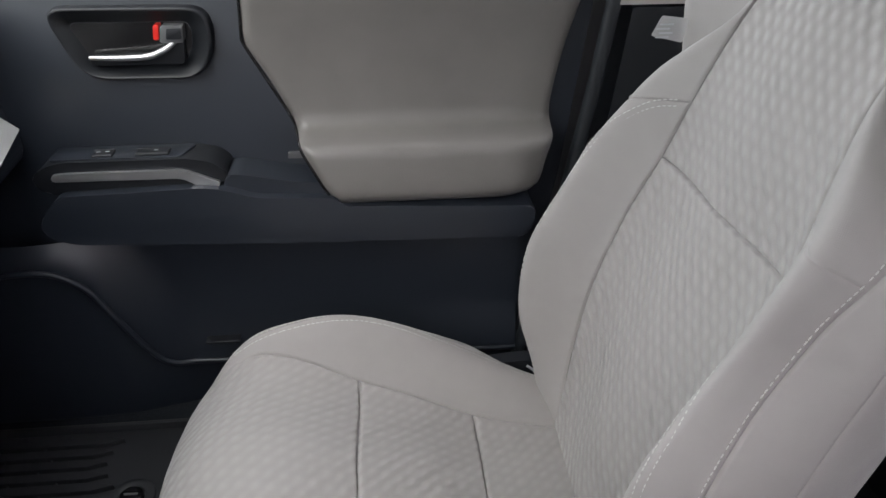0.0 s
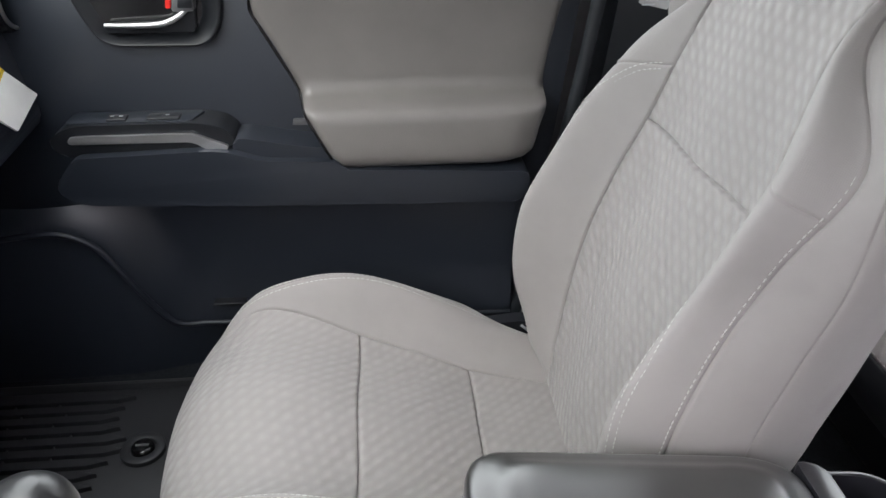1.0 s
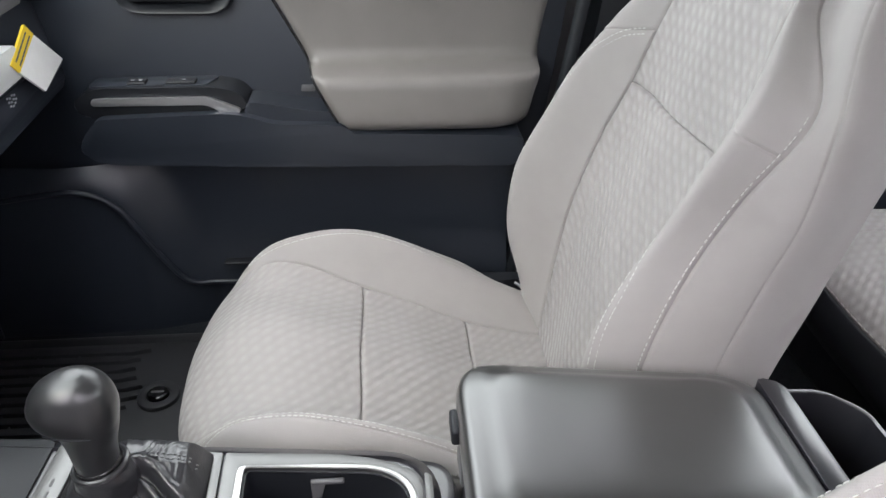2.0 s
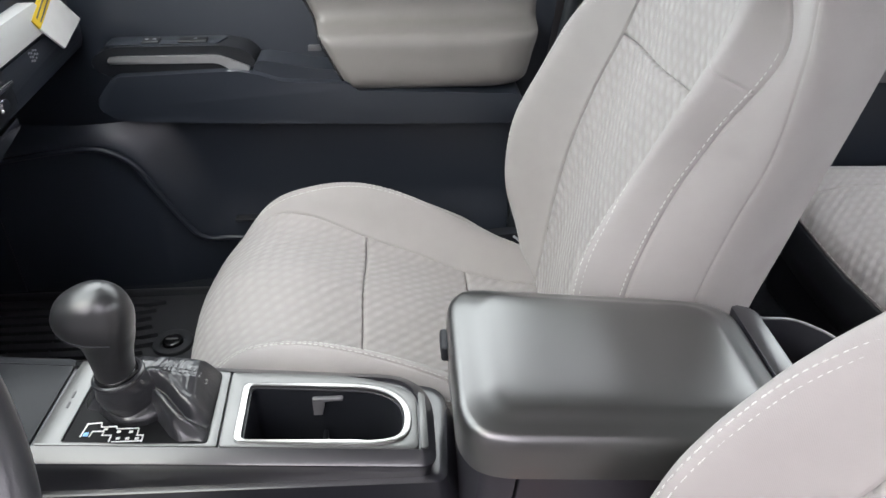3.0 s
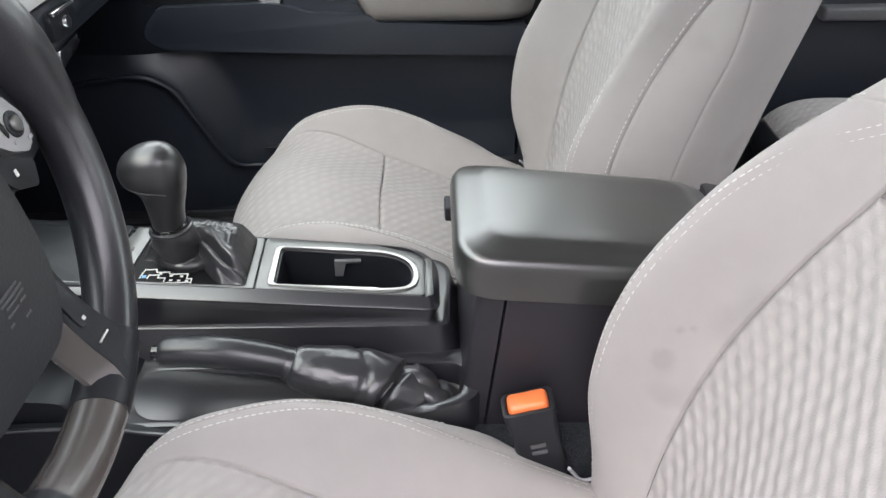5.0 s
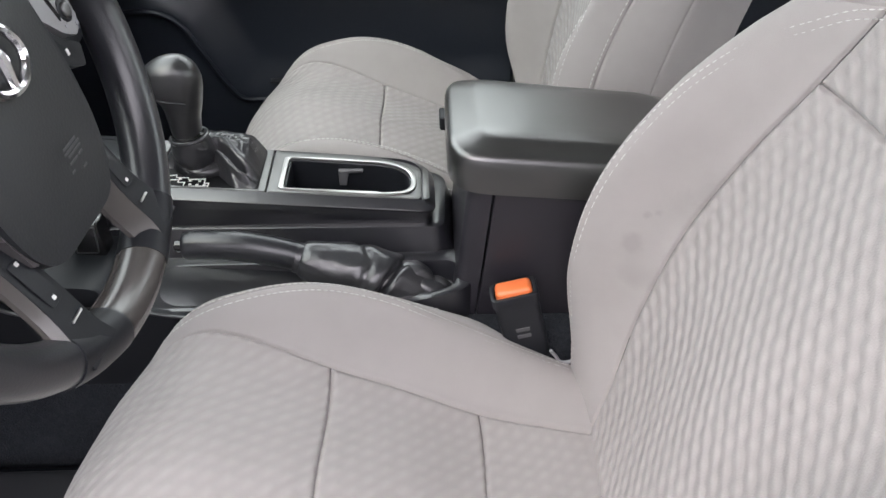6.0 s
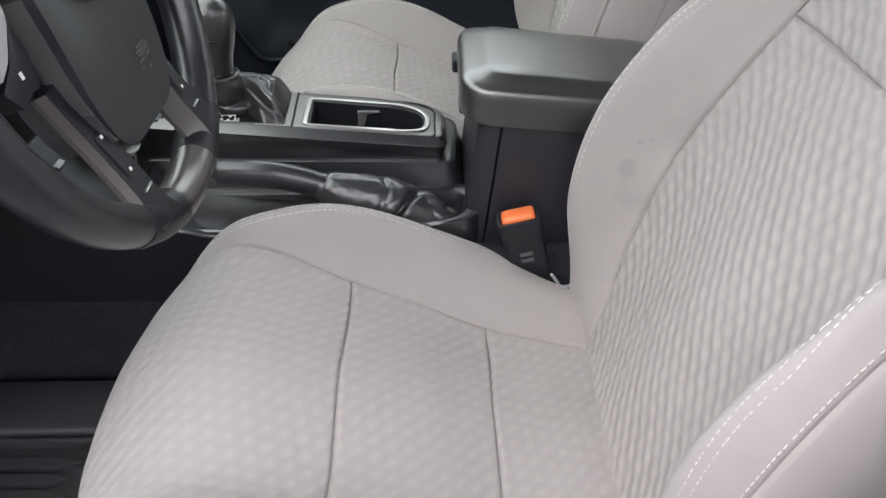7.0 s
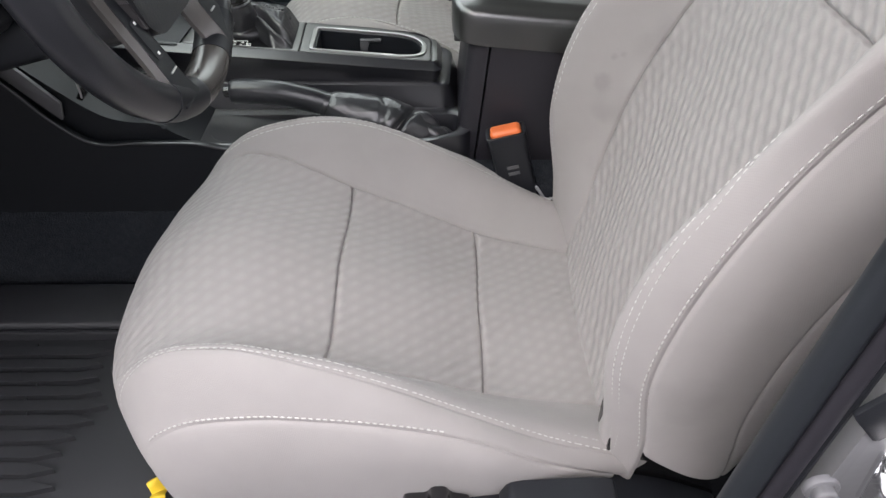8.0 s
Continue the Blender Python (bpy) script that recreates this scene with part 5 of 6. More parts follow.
gaiter = spl([(0.124, -0.075, 0.2470), (0.15, -0.076, 0.2380), (0.18, -0.077, 0.2300), (0.21, -0.078, 0.222), (0.24, -0.079, 0.210), (0.27, -0.080, 0.194), (0.298, -0.078, 0.172)], 140)
part("gaiter", sweep(gaiter, [0.0170 + 0.0145 * math.sin(math.pi * min(k / 140, 1)) ** 0.8 for k in range(140)], 72, up=(0, 1, 0), squash=1.15, wrinkle=crease), M_LEATHER, brake, "creased black leather gaiter", 80)
fold = spl([(0.236, -0.070, 0.226), (0.254, -0.078, 0.224), (0.270, -0.090, 0.208), (0.287, -0.098, 0.188), (0.298, -0.100, 0.166)], 60)
part("gaiter_fold", sweep(fold, [0.006 + 0.011 * math.sin(math.pi * k / 59) for k in range(60)], 36, up=(0, 1, 0), wrinkle=pleat), M_LEATHER, brake, "leather fold", 80)
part("gaiter_seam", bars([((0.140 + 0.0055 * k, -0.0905 - 0.0012 * k, 0.2560 - 0.0028 * k), (0.0018, 0.0007, 0.0007)) for k in range(14)]), M_LEATHER, brake, "raised seam")

# storage box and armrest lid
box = thing("console_box", (0.44, 0.01, 0.0), "charcoal storage box with a padded black armrest lid", "armrest")


def lid_sag(x, y, z):
    return (x, y, z - 0.10 * (x - 0.31) - 0.12 * max(0.0, abs(y - 0.008) - 0.05) ** 1.5)


foot = [(0.318, -0.082), (0.344, -0.090), (0.344, 0.105), (0.318, 0.098)]
part("front_post", prism(fillet(foot, [0.012, 0.001, 0.001, 0.012]), "z", 0.0, 0.344, 0.003, 2, lambda x, y, z: lid_sag(x + 0.10 * (z - 0.34) * (1 if z < 0.3 else 0), y - 0.02 * (0.34 - z) * (1 if y < 0 else 0), z)), M_BOX, box, "charcoal front post")
part("box_side", prism(fillet([(0.3465, -0.090), (0.575, -0.092), (0.585, 0.02), (0.575, 0.105), (0.3465, 0.105)], [0.002, 0.02, 0.01, 0.02, 0.002]), "z", 0.0, 0.344, 0.003, 2,
                       lambda x, y, z: lid_sag(x + (0.10 * (z - 0.34) if x < 0.36 else 0) * (1 if z < 0.3 else 0), y - 0.02 * (0.34 - z) * (1 if y < 0 else 0), z)), M_BOX, box, "charcoal box side")
lid_out = fillet([(0.296, -0.070), (0.315, -0.096), (0.560, -0.094), (0.592, -0.07), (0.592, 0.085), (0.560, 0.104), (0.315, 0.108), (0.298, 0.085)], [0.02, 0.03, 0.03, 0.02, 0.02, 0.03, 0.03, 0.02], 5)
lid_rows = []
for z, d in ((0.3455, 0.0002), (0.352, 0.0006), (0.360, 0.0012), (0.376, 0.0012), (0.3835, -0.0005), (0.3880, -0.0040), (0.3900, -0.0085), (0.3925, -0.018), (0.3955, -0.028), (0.3985, -0.034), (0.400, -0.042), (0.4005, -0.060), (0.401, -0.080)):
    lid_rows.append([lid_sag(x, y, z) for x, y in grown(lid_out, d)])
part("lid", loft(lid_rows), M_LID, box, "padded black armrest lid", 60)
part("lid_lip", prism(grown(lid_out, -0.004), "z", 0.344, 0.351, 0, 2, lid_sag), M_FLANK, box, "dark gap under the lid")
part("latch", rbox(0.290, 0.300, 0.040, 0.070, 0.348, 0.366, 0.003), M_FLANK, box, "black lid latch")
part("latch_plate", rbox(0.300, 0.312, 0.045, 0.085, 0.285, 0.338, 0.004), M_GREYTRIM, box, "grey latch plate")
part("box_hinge", prism(fillet([(0.590, -0.07), (0.612, -0.065), (0.614, 0.085), (0.592, 0.095)], 0.006), "z", 0.30, 0.362, 0.005, 3), M_CONSOLE, box, "charcoal lid hinge strip")
tray_o = fillet([(0.612, -0.07), (0.655, -0.07), (0.690, -0.045), (0.692, 0.06), (0.662, 0.092), (0.612, 0.096)], 0.015)
part("rear_tray", ring(tray_o, grown(tray_o, -0.007), "z", 0.10, 0.345, 0.003), M_CONSOLE, box, "charcoal rim of the rear tray")
part("rear_tray_floor", prism(grown(tray_o, -0.006), "z", 0.18, 0.26), M_DARK, box, "black floor of the rear tray")

# ---------------------------------------------------------------- dashboard
dash = thing("dashboard", (-0.40, 0.0, 0.35), "charcoal dashboard with silver trim and a glove box", "dashboard")
dash_prof = fillet([(-0.40, 0.40), (-0.300, 0.425), (-0.262, 0.47), (-0.270, 0.56), (-0.30, 0.66), (-0.40, 0.72), (-0.84, 0.74), (-0.84, 0.50)], [0.03, 0.03, 0.03, 0.04, 0.05, 0.06, 0.01, 0.01])


def prof_y(outline, y0, y1, bevel=0.0):
    return prism(outline, "y", y1, y0, bevel, 3)


part("passenger_body", prof_y(dash_prof, 0.19, 0.775, 0.015), M_DOOR, dash, "charcoal passenger side of the dashboard")
mid_prof = fillet([(-0.36, 0.24), (-0.27, 0.30), (-0.235, 0.45), (-0.24, 0.56), (-0.28, 0.68), (-0.40, 0.74), (-0.84, 0.75), (-0.84, 0.25)], [0.03, 0.03, 0.04, 0.04, 0.05, 0.06, 0.01, 0.01])
part("centre_stack", prof_y(mid_prof, -0.13, 0.19, 0.015), M_FLANK, dash, "charcoal centre stack")
drv_prof = fillet([(-0.34, 0.455), (-0.235, 0.460), (-0.205, 0.49), (-0.21, 0.55), (-0.22, 0.66), (-0.36, 0.74), (-0.84, 0.75), (-0.84, 0.36)], [0.02, 0.02, 0.03, 0.04, 0.05, 0.06, 0.01, 0.01])
part("driver_body", prof_y(drv_prof, -0.72, -0.13, 0.015), M_DARK, dash, "charcoal driver side of the dashboard")
part("silver_strip", prism(fillet([(0.195, 0.500), (0.195, 0.545), (0.60, 0.556), (0.62, 0.514)], 0.008), "x", -0.275, -0.248, 0.006, 3), M_STRIP, dash, "pale silver dash strip")
part("upper_strip", prism(fillet([(0.195, 0.580), (0.195, 0.665), (0.70, 0.675), (0.69, 0.592)], 0.012), "x", -0.33, -0.262, 0.012, 3), M_GREYTRIM, dash, "grey upper dash pad")
glove = part("glove_box", prism(fillet([(0.215, 0.428), (0.215, 0.494), (0.745, 0.506), (0.752, 0.455)], 0.02), "x", -0.285, -0.256, 0.008, 3), M_DOOR, dash, "charcoal glove-box door")
gh = part("glove_handle", prism(fillet([(0.380, 0.448), (0.384, 0.486), (0.462, 0.490), (0.466, 0.450)], 0.008), "x", -0.258, -0.246, 0.004), M_DARK, glove, "black glove-box handle")
part("handle_edge", rbox(-0.249, -0.240, 0.384, 0.460, 0.484, 0.491, 0.002), M_CHROME, gh, "bright handle edge")
part("handle_blade", prism(fillet([(0.370, 0.412), (0.380, 0.438), (0.448, 0.444), (0.450, 0.430)], 0.003), "x", -0.256, -0.244, 0.002), M_CHROME, gh, "bright handle blade")
lock = bmesh.new()
bmesh.ops.create_cone(lock, cap_ends=True, segments=24, radius1=0.011, radius2=0.009, depth=0.008, matrix=Matrix.Translation((-0.245, 0.427, 0.468)) @ Euler((0, radians(90), 0)).to_matrix().to_4x4())
part("lock_cylinder", lock, M_CHROME, glove, "round chrome lock")
part("glove_print", bars([((-0.2555, 0.552 + 0.007 * (k % 4) + 0.002 * (k // 4), 0.497 - 0.006 * (k // 4) - 0.002 * (k % 2)), (0.0006, 0.0018, 0.0012)) for k in range(11)]), M_PRINT, glove, "small pale marks")
vent = part("side_vent", ring([(0.752 + 0.048 * math.cos(a / 16 * math.pi), 0.628 + 0.048 * math.sin(a / 16 * math.pi)) for a in range(32)], [(0.752 + 0.036 * math.cos(a / 16 * math.pi), 0.628 + 0.036 * math.sin(a / 16 * math.pi)) for a in range(32)], "x", -0.33, -0.255, 0.006), M_GLOSS, dash, "round black air vent")
part("vent_ring", sweep([(-0.254, 0.752 + 0.041 * math.cos(a / 18 * math.pi), 0.628 + 0.041 * math.sin(a / 18 * math.pi)) for a in range(36)], 0.003, 8, up=(1, 0, 0), closed=True), M_SILVER, vent, "silver vent ring")
for k in range(4):
    part("vent_slat", rbox(-0.29, -0.268, 0.725, 0.785, 0.611 + 0.016 * k, 0.614 + 0.016 * k, 0.001), M_DARK, vent)

# price card on the dashboard, beside the door
card = thing("dash_card", (-0.25, 0.68, 0.49), "white card with a yellow heading stuck to the dashboard", "card")
CARD = [(0.661, 0.552), (0.721, 0.499), (0.633, 0.478), (0.585, 0.521)]
part("card", prism(fillet(CARD, 0.002, 2), "x", -0.250, -0.2465), M_WHITE, card, "white card face")
hd = [(0.661, 0.5525), (0.585, 0.5215), (0.570, 0.536), (0.645, 0.570)]
part("heading", prism(hd, "x", -0.250, -0.2463), M_YELLOW, card, "yellow heading band")
for k in range(2):
    a, b = Vector((0.592 - 0.007 * k, 0.5275 + 0.007 * k)), Vector((0.648 - 0.007 * k, 0.5525 + 0.007 * k))
    up = Vector((-0.0011, 0.0022))
    part("print", prism([a, b, b + up, a + up], "x", -0.2463, -0.2458), M_INK, card)
for ob in card.children:
    lay = Matrix.Translation((0.001, 0, 0)) @ Matrix.Rotation(radians(-6), 4, "Y")
    pivot = Vector((0, 0, 0.035))
    for v in ob.data.vertices:
        v.co = lay @ (v.co - pivot) + pivot


# ---------------------------------------------------------------- steering wheel
W_AT, W_LEAN, W_R = Vector((0.017, -0.354, 0.588)), 0.25, 0.1685
W_U = Vector((0, 1, 0))
W_V = Vector((-math.sin(W_LEAN), 0, math.cos(W_LEAN)))
W_N = Vector((math.cos(W_LEAN), 0, math.sin(W_LEAN)))
wheel = thing("steering_wheel", tuple(W_AT), "black leather steering wheel with silver-edged lower spokes", "steering wheel")


def on_wheel(a, b, h=0.0):
    return W_AT + W_U * a + W_V * b + W_N * h


def wheel_plate(outline, h0, h1, bevel=0.004, seg=3, dome=0.0):
    bm = prism(outline, "z", h0, h1, bevel, seg)
    for v in bm.verts:
        a, b, h = v.co
        v.co = on_wheel(a, b, h + (dome * (1 - min(1.0, (a * a + b * b) / 0.012)) if h > h0 + 1e-4 else 0))
    return bm


def rim_arc(a0, a1, n, radius, closed=False):
    pts = [on_wheel(W_R * math.cos(radians(a0 + (a1 - a0) * k / (n if closed else n - 1))), W_R * math.sin(radians(a0 + (a1 - a0) * k / (n if closed else n - 1)))) for k in range(n)]
    return sweep(pts, radius, 18, up=tuple(W_N), squash=1.12, closed=closed)


thumb = [0.0160 + 0.0048 * (math.exp(-((k * 3 - 14) / 13) ** 2) + math.exp(-((k * 3 - 166) / 13) ** 2)) for k in range(120)]
part("rim", rim_arc(0, 360, 120, thumb, True), M_GRIP, wheel, "black leather rim")
part("rim_insert", rim_arc(-104, -76, 30, 0.0166), M_SATIN, wheel, "smooth satin brown-grey lower rim section")
for a0, a1 in ((-77, -58), (-122, -103)):
    part("rim_cap", rim_arc(a0, a1, 12, 0.0171), M_DARK, wheel, "gloss black cap where the spoke meets the rim")
half = [(0.052, 0.072), (0.070, 0.045), (0.072, -0.020), (0.070, -0.060), (0.060, -0.092), (0.042, -0.107)]
hub = [(-a, b) for a, b in half[::-1]] + half
pad = part("airbag_cover", wheel_plate(fillet(hub, 0.014), -0.040, 0.007, 0.012, 5, 0.010), M_HUB, wheel, "black grained airbag cover", 60)
for k in (-1,):
    strip = [(0.061, 0.030), (0.070, 0.028), (0.073, -0.020), (0.072, -0.055), (0.062, -0.092), (0.054, -0.094), (0.061, -0.055), (0.063, -0.015)]
    part("hub_trim", wheel_plate(fillet([(k * a, b) for a, b in (strip if k > 0 else strip[::-1])], 0.002), -0.010, 0.0055, 0.003), M_EDGE, wheel, "satin brown-grey strip beside the airbag cover")
ringpts = [on_wheel(0.026 * math.cos(k / 18 * math.pi), 0.018 * math.sin(k / 18 * math.pi) + 0.008, 0.0178) for k in range(36)]
em = part("emblem_ring", sweep(ringpts, 0.0032, 8, up=tuple(W_N), closed=True), M_CHROME, pad, "chrome oval ring")
part("emblem_bar", sweep([on_wheel(0, 0.024, 0.0178), on_wheel(0, 0.008, 0.0200), on_wheel(0, -0.008, 0.0178)], [0.003, 0.0042, 0.003], 8, up=tuple(W_N)), M_CHROME, em)
cover_marks = [(0.020 + da, -0.056 + db, w) for da, db, w in ((0.0, 0.0, 0.010), (0.001, -0.003, 0.012), (0.002, -0.006, 0.010), (-0.004, -0.010, 0.006), (0.008, -0.010, 0.003), (0.006, -0.019, 0.003), (-0.010, -0.015, 0.002))]
for a, b, w in cover_marks:
    bm = bars([((a, b, 0.0), (w, 0.0007, 0.0003))])
    for v in bm.verts:
        v.co = on_wheel(v.co.x, v.co.y, 0.0074 + 0.010 * (1 - min(1.0, (v.co.x ** 2 + v.co.y ** 2) / 0.012)) + v.co.z)
    part("cover_print", bm, M_FAINT, pad, "faint moulded marks")


def polar(r, deg):
    return (r * math.cos(radians(deg)), r * math.sin(radians(deg)))


SPOKE = spl([(0.074, -0.040, 0.0105, -0.006), (0.068, -0.078, 0.0112, -0.001), (0.067, -0.114, 0.0125, 0.007), (0.0705, -0.140, 0.0150, 0.0145), (0.0710, -0.154, 0.0180, 0.0185)], 22)


def spoke_edges(side):
    """Inner and outer edge of a lower spoke, with the height of its face."""
    inner, outer = [], []
    for i, (a, b, half, h) in enumerate(SPOKE):
        p, q = SPOKE[max(i - 1, 0)], SPOKE[min(i + 1, len(SPOKE) - 1)]
        d = Vector((q[0] - p[0], q[1] - p[1])).normalized()
        for row, k in ((inner, -1), (outer, 1)):
            row.append((side * (a - k * d.y * half), b + k * d.x * half, h))
    return inner, outer


def spoke_strip(edge, side, drop, spread):
    """A sloping flank along a spoke's edge."""
    rows = []
    for a, b, h in edge:
        rows.append([on_wheel(a, b, h - 0.0005), on_wheel(a + side * spread, b, h - drop), on_wheel(a + side * spread, b, h - drop - 0.004), on_wheel(a, b, h - 0.006)])
    return loft(rows)


def spoke_spot(side, k, off, size, lift, h0=0.0):
    """A small plate that lies on a spoke's face: k along it, off across it."""
    steps = sorted((b, a, h) for a, b, _, h in SPOKE)
    bs = [q[0] for q in steps]
    mid = SPOKE[k][1]
    bm = prism(fillet([(dx * size[0], dy * size[1]) for dx, dy in ((-1, -1), (1, -1), (1, 1), (-1, 1))], min(size) * 0.4, 3), "z", h0, lift, 0.0003, 1)
    for v in bm.verts:
        b = mid + v.co.y
        a = float(np.interp(b, bs, [q[1] for q in steps])) + off + v.co.x
        v.co = on_wheel(side * a, b, float(np.interp(b, bs, [q[2] for q in steps])) + 0.0008 + v.co.z)
    return bm


for side in (1, -1):
    inner_edge, outer_edge = spoke_edges(side)
    rows = []
    for (a0, b0, h), (a1, b1, _) in zip(inner_edge, outer_edge):
        rows.append([on_wheel(a0, b0, h), on_wheel((a0 + a1) / 2, (b0 + b1) / 2, h + 0.0008), on_wheel(a1, b1, h), on_wheel(a1, b1, h - 0.010), on_wheel(a0, b0, h - 0.010)])
    sp = part("lower_spoke", loft(rows), M_FLANK, wheel, "black lower spoke", 30)
    part("inner_flank", spoke_strip(inner_edge[2:], -side, 0.013, 0.0125), M_SATIN, sp, "satin brown-grey inner flank", 30)
    part("outer_flank", spoke_strip(outer_edge[:-2], side, 0.005, 0.0055), M_SATIN, sp, "satin grey outer flank", 30)
    bt = part("spoke_button", spoke_spot(side, 8, 0.0, (0.0070, 0.0170), 0.0006), M_DARK, sp, "black spoke rocker")
    for k in (6, 10):
        part("button_mark", spoke_spot(side, k, 0.0, (0.0016, 0.0013), 0.0011, 0.0005), M_WHITE, bt, "white unreadable mark")
    part("rocker_end", spoke_spot(side, 13, -0.002, (0.0065, 0.0007), 0.0014, 0.0002), M_SILVER, bt, "bright end of the rocker")
    ang = (lambda d: d) if side == 1 else (lambda d: 180 - d)
    wing = fillet([polar(0.062, ang(30)), polar(0.160, ang(13)), polar(0.162, ang(-8)), polar(0.118, ang(-16)), polar(0.080, ang(-30))], 0.010)
    wp = part("side_spoke", wheel_plate(wing if side > 0 else wing[::-1], -0.034, -0.010, 0.006), M_HUB, wheel, "black side spoke")
    pod_pts = fillet([(side * a, b) for a, b in ((0.082, 0.030), (0.114, 0.027), (0.126, 0.019), (0.139, -0.001), (0.127, -0.019), (0.108, -0.011), (0.086, 0.008))], 0.005)
    cp = part("control_pad", wheel_plate(pod_pts if side < 0 else pod_pts[::-1], -0.014, 0.001, 0.003), M_PADGREY, wp, "satin silver-grey control pad")
    slot = fillet([(side * a, b) for a, b in ((0.105, 0.018), (0.109, 0.019), (0.114, -0.001), (0.111, -0.004))], 0.0015)
    part("control_slot", wheel_plate(slot if side < 0 else slot[::-1], 0.0008, 0.0016, 0), M_GLOSS, cp, "dark long rocker")
    disc = [(side * 0.123 + 0.0085 * math.cos(k / 10 * math.pi), 0.001 + 0.0085 * math.sin(k / 10 * math.pi)) for k in range(20)]
    part("control_ring", wheel_plate(disc, 0.0008, 0.0020, 0.0006, 2), M_DARK, cp, "dark ring of the round button")
    disc = [(side * 0.123 + 0.0055 * math.cos(k / 10 * math.pi), 0.001 + 0.0055 * math.sin(k / 10 * math.pi)) for k in range(20)]
    part("control_button", wheel_plate(disc, 0.0015, 0.0046, 0.0016, 3), M_PLATE, cp, "round silver button")
    for a, b in ((0.117, 0.017), (0.131, -0.011), (0.116, -0.008)):
        part("control_mark", wheel_plate([(side * a + dx, b + dy) for dx, dy in ((-0.0022, -0.0012), (0.0022, -0.0012), (0.0022, 0.0012), (-0.0022, 0.0012))], 0.0008, 0.0016, 0), M_PRINT, cp)
    low_pts = fillet([(side * a, b) for a, b in ((0.086, 0.004), (0.106, -0.014), (0.125, -0.023), (0.116, -0.038), (0.095, -0.030), (0.084, -0.014))], 0.003)
    part("lower_button", wheel_plate(low_pts if side < 0 else low_pts[::-1], -0.014, -0.001, 0.002), M_DARK, wp, "black angled button")
    part("button_label", wheel_plate([(side * 0.102 + dx, -0.022 + dy) for dx, dy in ((-0.0014, -0.0022), (0.0014, -0.0022), (0.0014, 0.0022), (-0.0014, 0.0022))], -0.001, -0.0004, 0), M_WHITE, wp, "white unreadable mark")
part("hub_back", sweep([on_wheel(0, -0.01, -0.036), on_wheel(0, -0.01, -0.07), on_wheel(0, -0.01, -0.10)], [0.075, 0.060, 0.05], 24, up=(0, 1, 0)), M_DARK, wheel, "black hub back")
column = thing("steering_column", tuple(on_wheel(0, 0, -0.15)), "black steering column shroud with ignition lock and stalks", "steering column")
part("shroud", tilt_about(rbox(-0.24, -0.085, -0.415, -0.285, 0.485, 0.585, 0.025, 4), (-0.1, -0.35, 0.55), 0, -14, 0), M_FLANK, column, "black column shroud")
part("lower_shroud", tilt_about(rbox(-0.21, -0.075, -0.385, -0.275, 0.450, 0.495, 0.015, 4), (-0.1, -0.35, 0.55), 0, -14, 0), M_FLANK, column, "smooth black lower shroud")
part("ignition_lock", sweep([(-0.10, -0.265, 0.47), (-0.075, -0.258, 0.476)], [0.018, 0.016], 20, up=(0, 1, 0)), M_GLOSS, column, "black ignition lock")
part("lock_ring", sweep([(-0.074 + 0.0, -0.258 + 0.014 * math.cos(k / 12 * math.pi), 0.476 + 0.014 * math.sin(k / 12 * math.pi)) for k in range(24)], 0.002, 6, up=(1, 0, 0), closed=True), M_CHROME, column, "bright lock ring")

# ---------------------------------------------------------------- floor mats


def rubber_mat(name, x0, x1, y0, y1, ribs, rib_end, stud, label):
    mat = thing(name, ((x0 + x1) / 2, (y0 + y1) / 2, -0.012), label, "floor mat", "floor mats")
    out = fillet([(x0, y0), (x1, y0), (x1, y1), (x0, y1)], 0.04)
    part("sheet", prism(out, "z", -0.012, -0.002, 0.003), M_RUBBER, mat, "black rubber sheet")
    part("rim", ring(out, grown(out, -0.016), "z", -0.010, 0.012, 0.004), M_RUBBER, mat, "raised rubber rim")
    for k in range(ribs):
        y = y0 + 0.035 + (y1 - y0 - 0.07) * k / (ribs - 1)
        end = rib_end(k)
        o = fillet([(x0 + 0.04, y - 0.0075), (end - 0.03, y - 0.0075), (end, y), (end - 0.03, y + 0.0075), (x0 + 0.04, y + 0.0075)], 0.002, 2)
        part("rib", prism(o, "z", -0.003, 0.0065, 0.0020, 2), M_RUBBER, mat, "raised rubber rib")
        for j in range(3):
            part("bridge", bars([((end - 0.09 - 0.07 * j - 0.02 * (k % 2), y + 0.0118, 0.0), (0.0012, 0.0052, 0.0025))]), M_RUBBER, mat, "small rubber bridge")
    if stud:
        sx, sy = stud
        circle = lambda r: [(sx + r * math.cos(k / 14 * math.pi), sy + r * math.sin(k / 14 * math.pi)) for k in range(28)]
        st = part("stud_boss", ring(circle(0.034), circle(0.019), "z", -0.004, 0.006, 0.003), M_RUBBER, mat, "raised boss round the stud")
        part("stud", prism(circle(0.017), "z", -0.004, 0.010, 0.004, 3), M_GLOSS, st, "round black fixing stud")
        part("stud_slot", prism([(sx + dx, sy + dy) for dx, dy in ((-0.010, -0.002), (0.010, -0.002), (0.010, 0.002), (-0.010, 0.002))], "z", 0.0095, 0.0106), M_INK, st)
    return mat


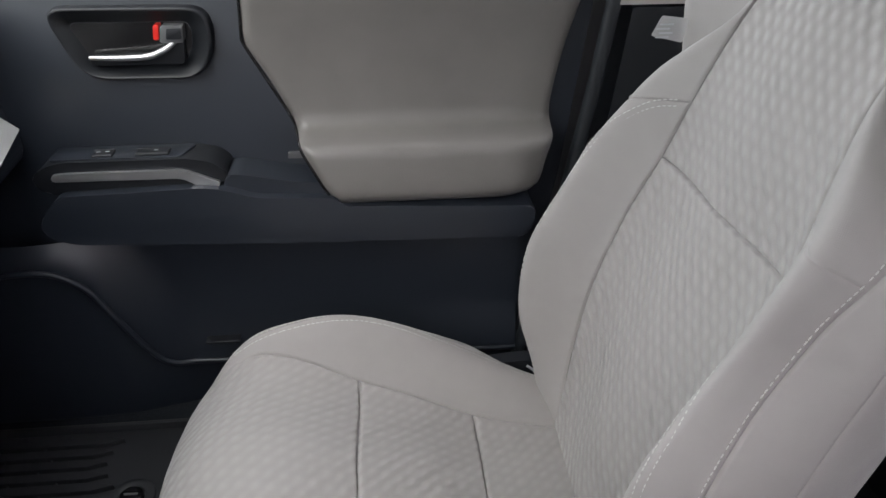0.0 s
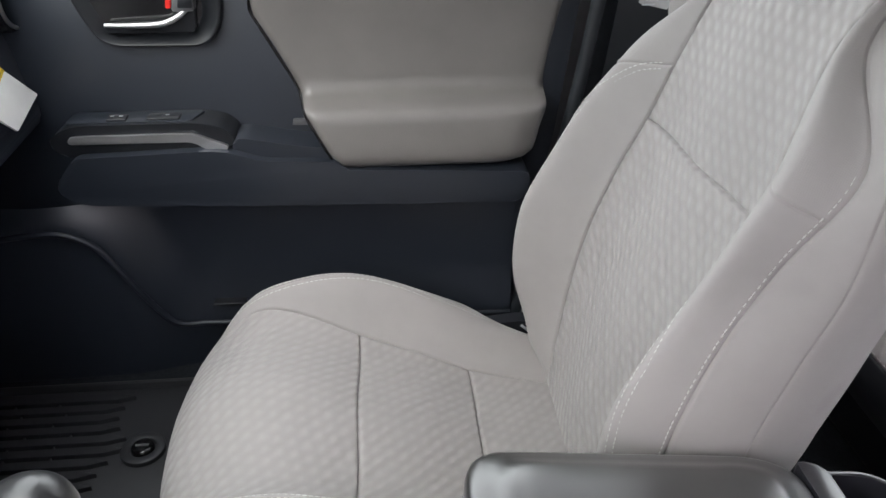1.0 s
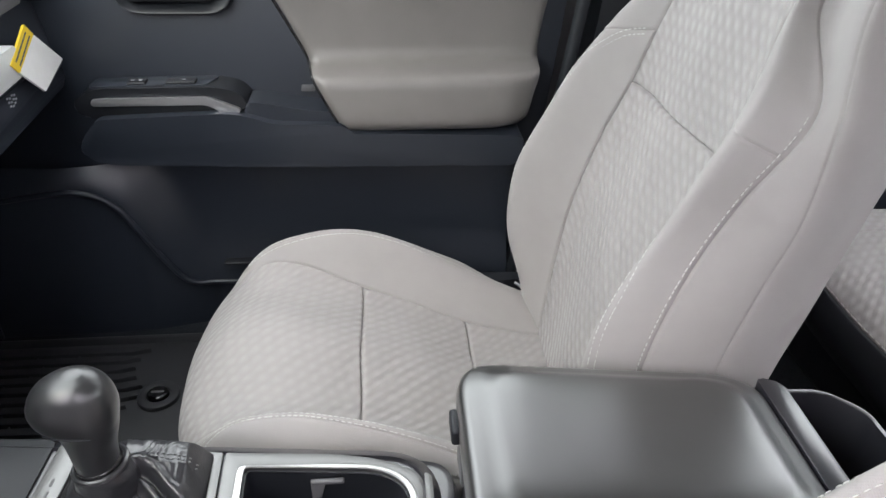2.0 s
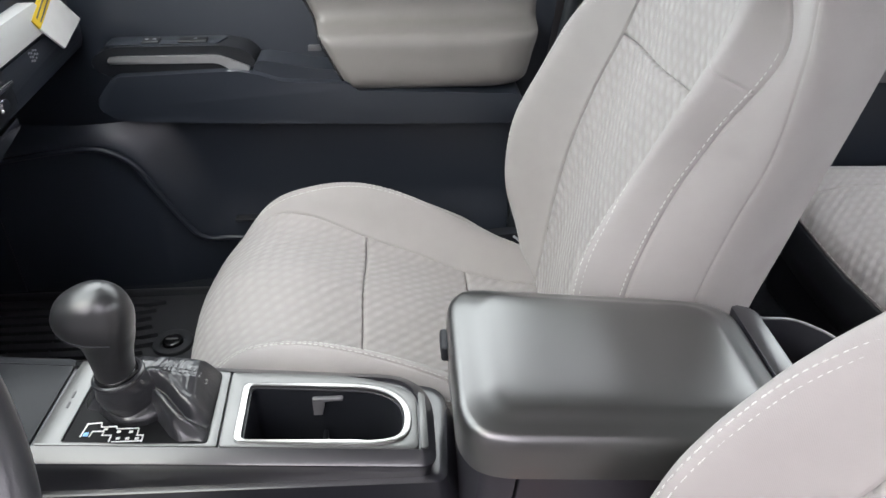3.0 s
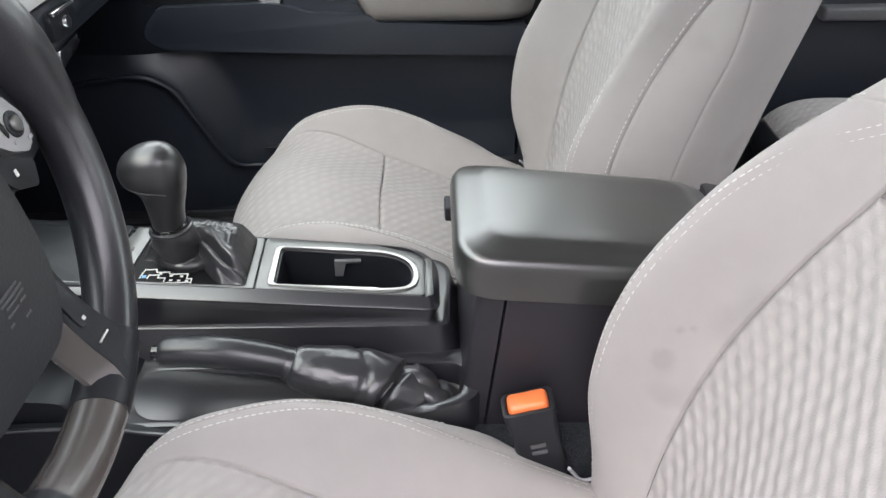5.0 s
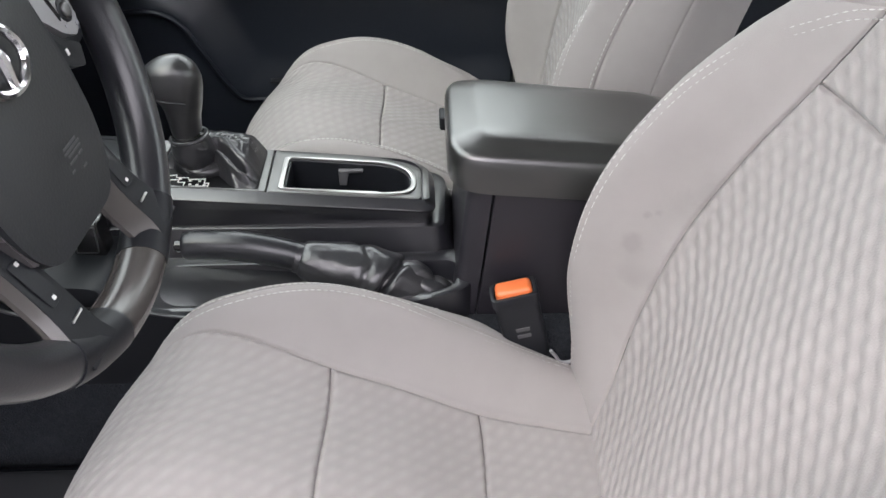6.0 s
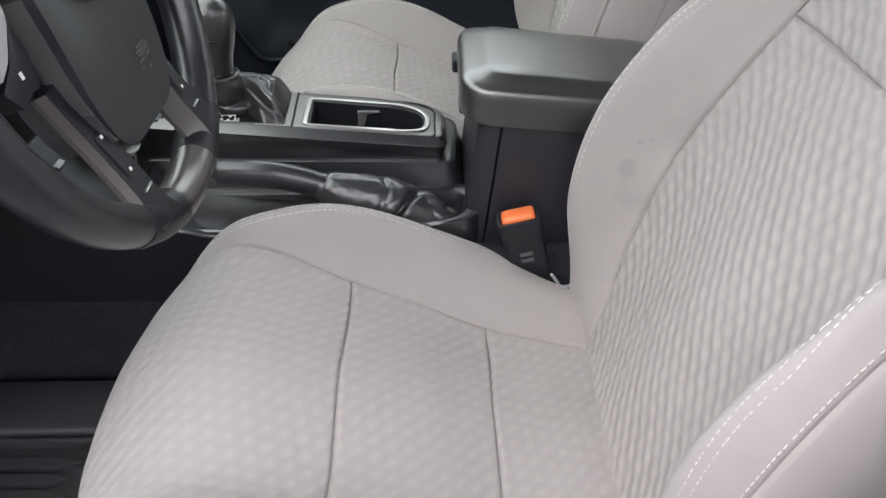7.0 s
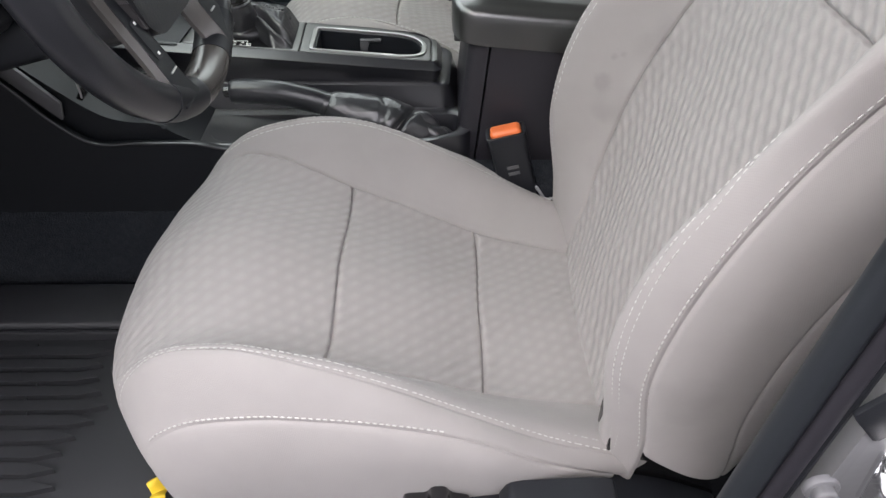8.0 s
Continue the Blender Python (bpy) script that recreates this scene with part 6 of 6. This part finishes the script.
rubber_mat("floor_mat", -0.80, -0.03, 0.215, 0.665, 17, lambda k: -0.165 - 0.035 * abs(math.sin(k * 0.55)), (-0.145, 0.512), "black ribbed rubber mat in the passenger footwell")
rubber_mat("floor_mat", -0.80, -0.02, -0.69, -0.275, 16, lambda k: -0.135 - 0.035 * abs(math.sin(k * 0.5 + 0.9)), (-0.125, -0.33), "black ribbed rubber mat in the driver footwell")
plane_box("mat_border", -0.80, -0.02, -0.272, -0.185, -0.012, 0.018, M_RUBBER, "plain grey-black rubber border along the tunnel", 0.008)
note = thing("yellow_tag", (-0.03, -0.535, 0.0), "small crumpled yellow tag on the floor beside the driver seat", "tag")
part("paper", sweep(spl([(-0.045, -0.515, 0.006), (-0.038, -0.525, 0.030), (-0.032, -0.532, 0.018), (-0.028, -0.545, 0.028), (-0.024, -0.56, 0.004)], 20), 0.008, 8, squash=0.25), M_YELLOW, note)

# ---------------------------------------------------------------- driver door opening: pillar, seal, striker
jamb = thing("door_jamb", (0.56, -0.74, -0.1), "grey painted driver-side pillar with black door seal, bolt and striker", "pillar", kind="structure")
line = [(0.420, -0.02), (0.448, 0.20), (0.474, 0.42), (0.492, 0.56), (0.512, 0.72)]


def along_jamb(dx, y):
    return spl([(x + dx, y, z) for x, z in line], 24)


part("inner_trim", prism(fillet([(0.484, -0.03), (0.580, 0.72), (0.82, 0.72), (0.82, -0.03)], 0.01), "y", -0.735, -0.690, 0.010, 3), M_DARK, jamb, "black inner pillar trim")
part("painted_pillar", prism(fillet([(0.455, -0.12), (0.542, 0.72), (0.584, 1.16), (0.84, 1.16), (0.84, -0.12)], 0.01), "y", -0.690, -0.742, 0.008, 4), M_BODY, jamb, "grey painted pillar")
part("door_seal", sweep(along_jamb(0.004, -0.728), 0.0098, 14, up=(0, 1, 0)), M_SEAL, jamb, "black rubber door seal")
part("seal_lip", sweep(along_jamb(0.016, -0.736), 0.0062, 10, up=(0, 1, 0)), M_BOX, jamb, "grey seal carrier")
part("seam_gap", sweep(along_jamb(0.0235, -0.7365), 0.0035, 8, up=(0, 1, 0)), M_FLANK, jamb, "dark joint beside the seal")
part("bolt", prism([(0.503 + 0.0075 * math.cos(k / 12 * math.pi), 0.357 + 0.0075 * math.sin(k / 12 * math.pi)) for k in range(24)], "y", -0.740, -0.752, 0.003, 3), M_GREYTRIM, jamb, "grey round bolt head")
part("bolt_washer", prism([(0.503 + 0.0105 * math.cos(k / 12 * math.pi), 0.357 + 0.0105 * math.sin(k / 12 * math.pi)) for k in range(24)], "y", -0.740, -0.745, 0.002), M_BODY, jamb, "grey washer")
part("recess_plate", prism(fillet([(0.497, 0.425), (0.514, 0.446), (0.536, 0.428), (0.517, 0.402)], 0.003), "y", -0.740, -0.7435, 0.001), M_DARK, jamb, "dark plastic plug")
part("striker", sweep(spl([(0.532, -0.742, 0.388), (0.533, -0.762, 0.386), (0.537, -0.770, 0.374), (0.540, -0.762, 0.360), (0.540, -0.742, 0.357)], 20), 0.0055, 10, up=(1, 0, 0)), M_CHROME, jamb, "bright door striker loop")
part("striker_base", prism(fillet([(0.526, 0.345), (0.524, 0.396), (0.565, 0.402), (0.57, 0.345)], 0.006), "y", -0.740, -0.746, 0.002), M_CHROME, jamb, "bright striker base")
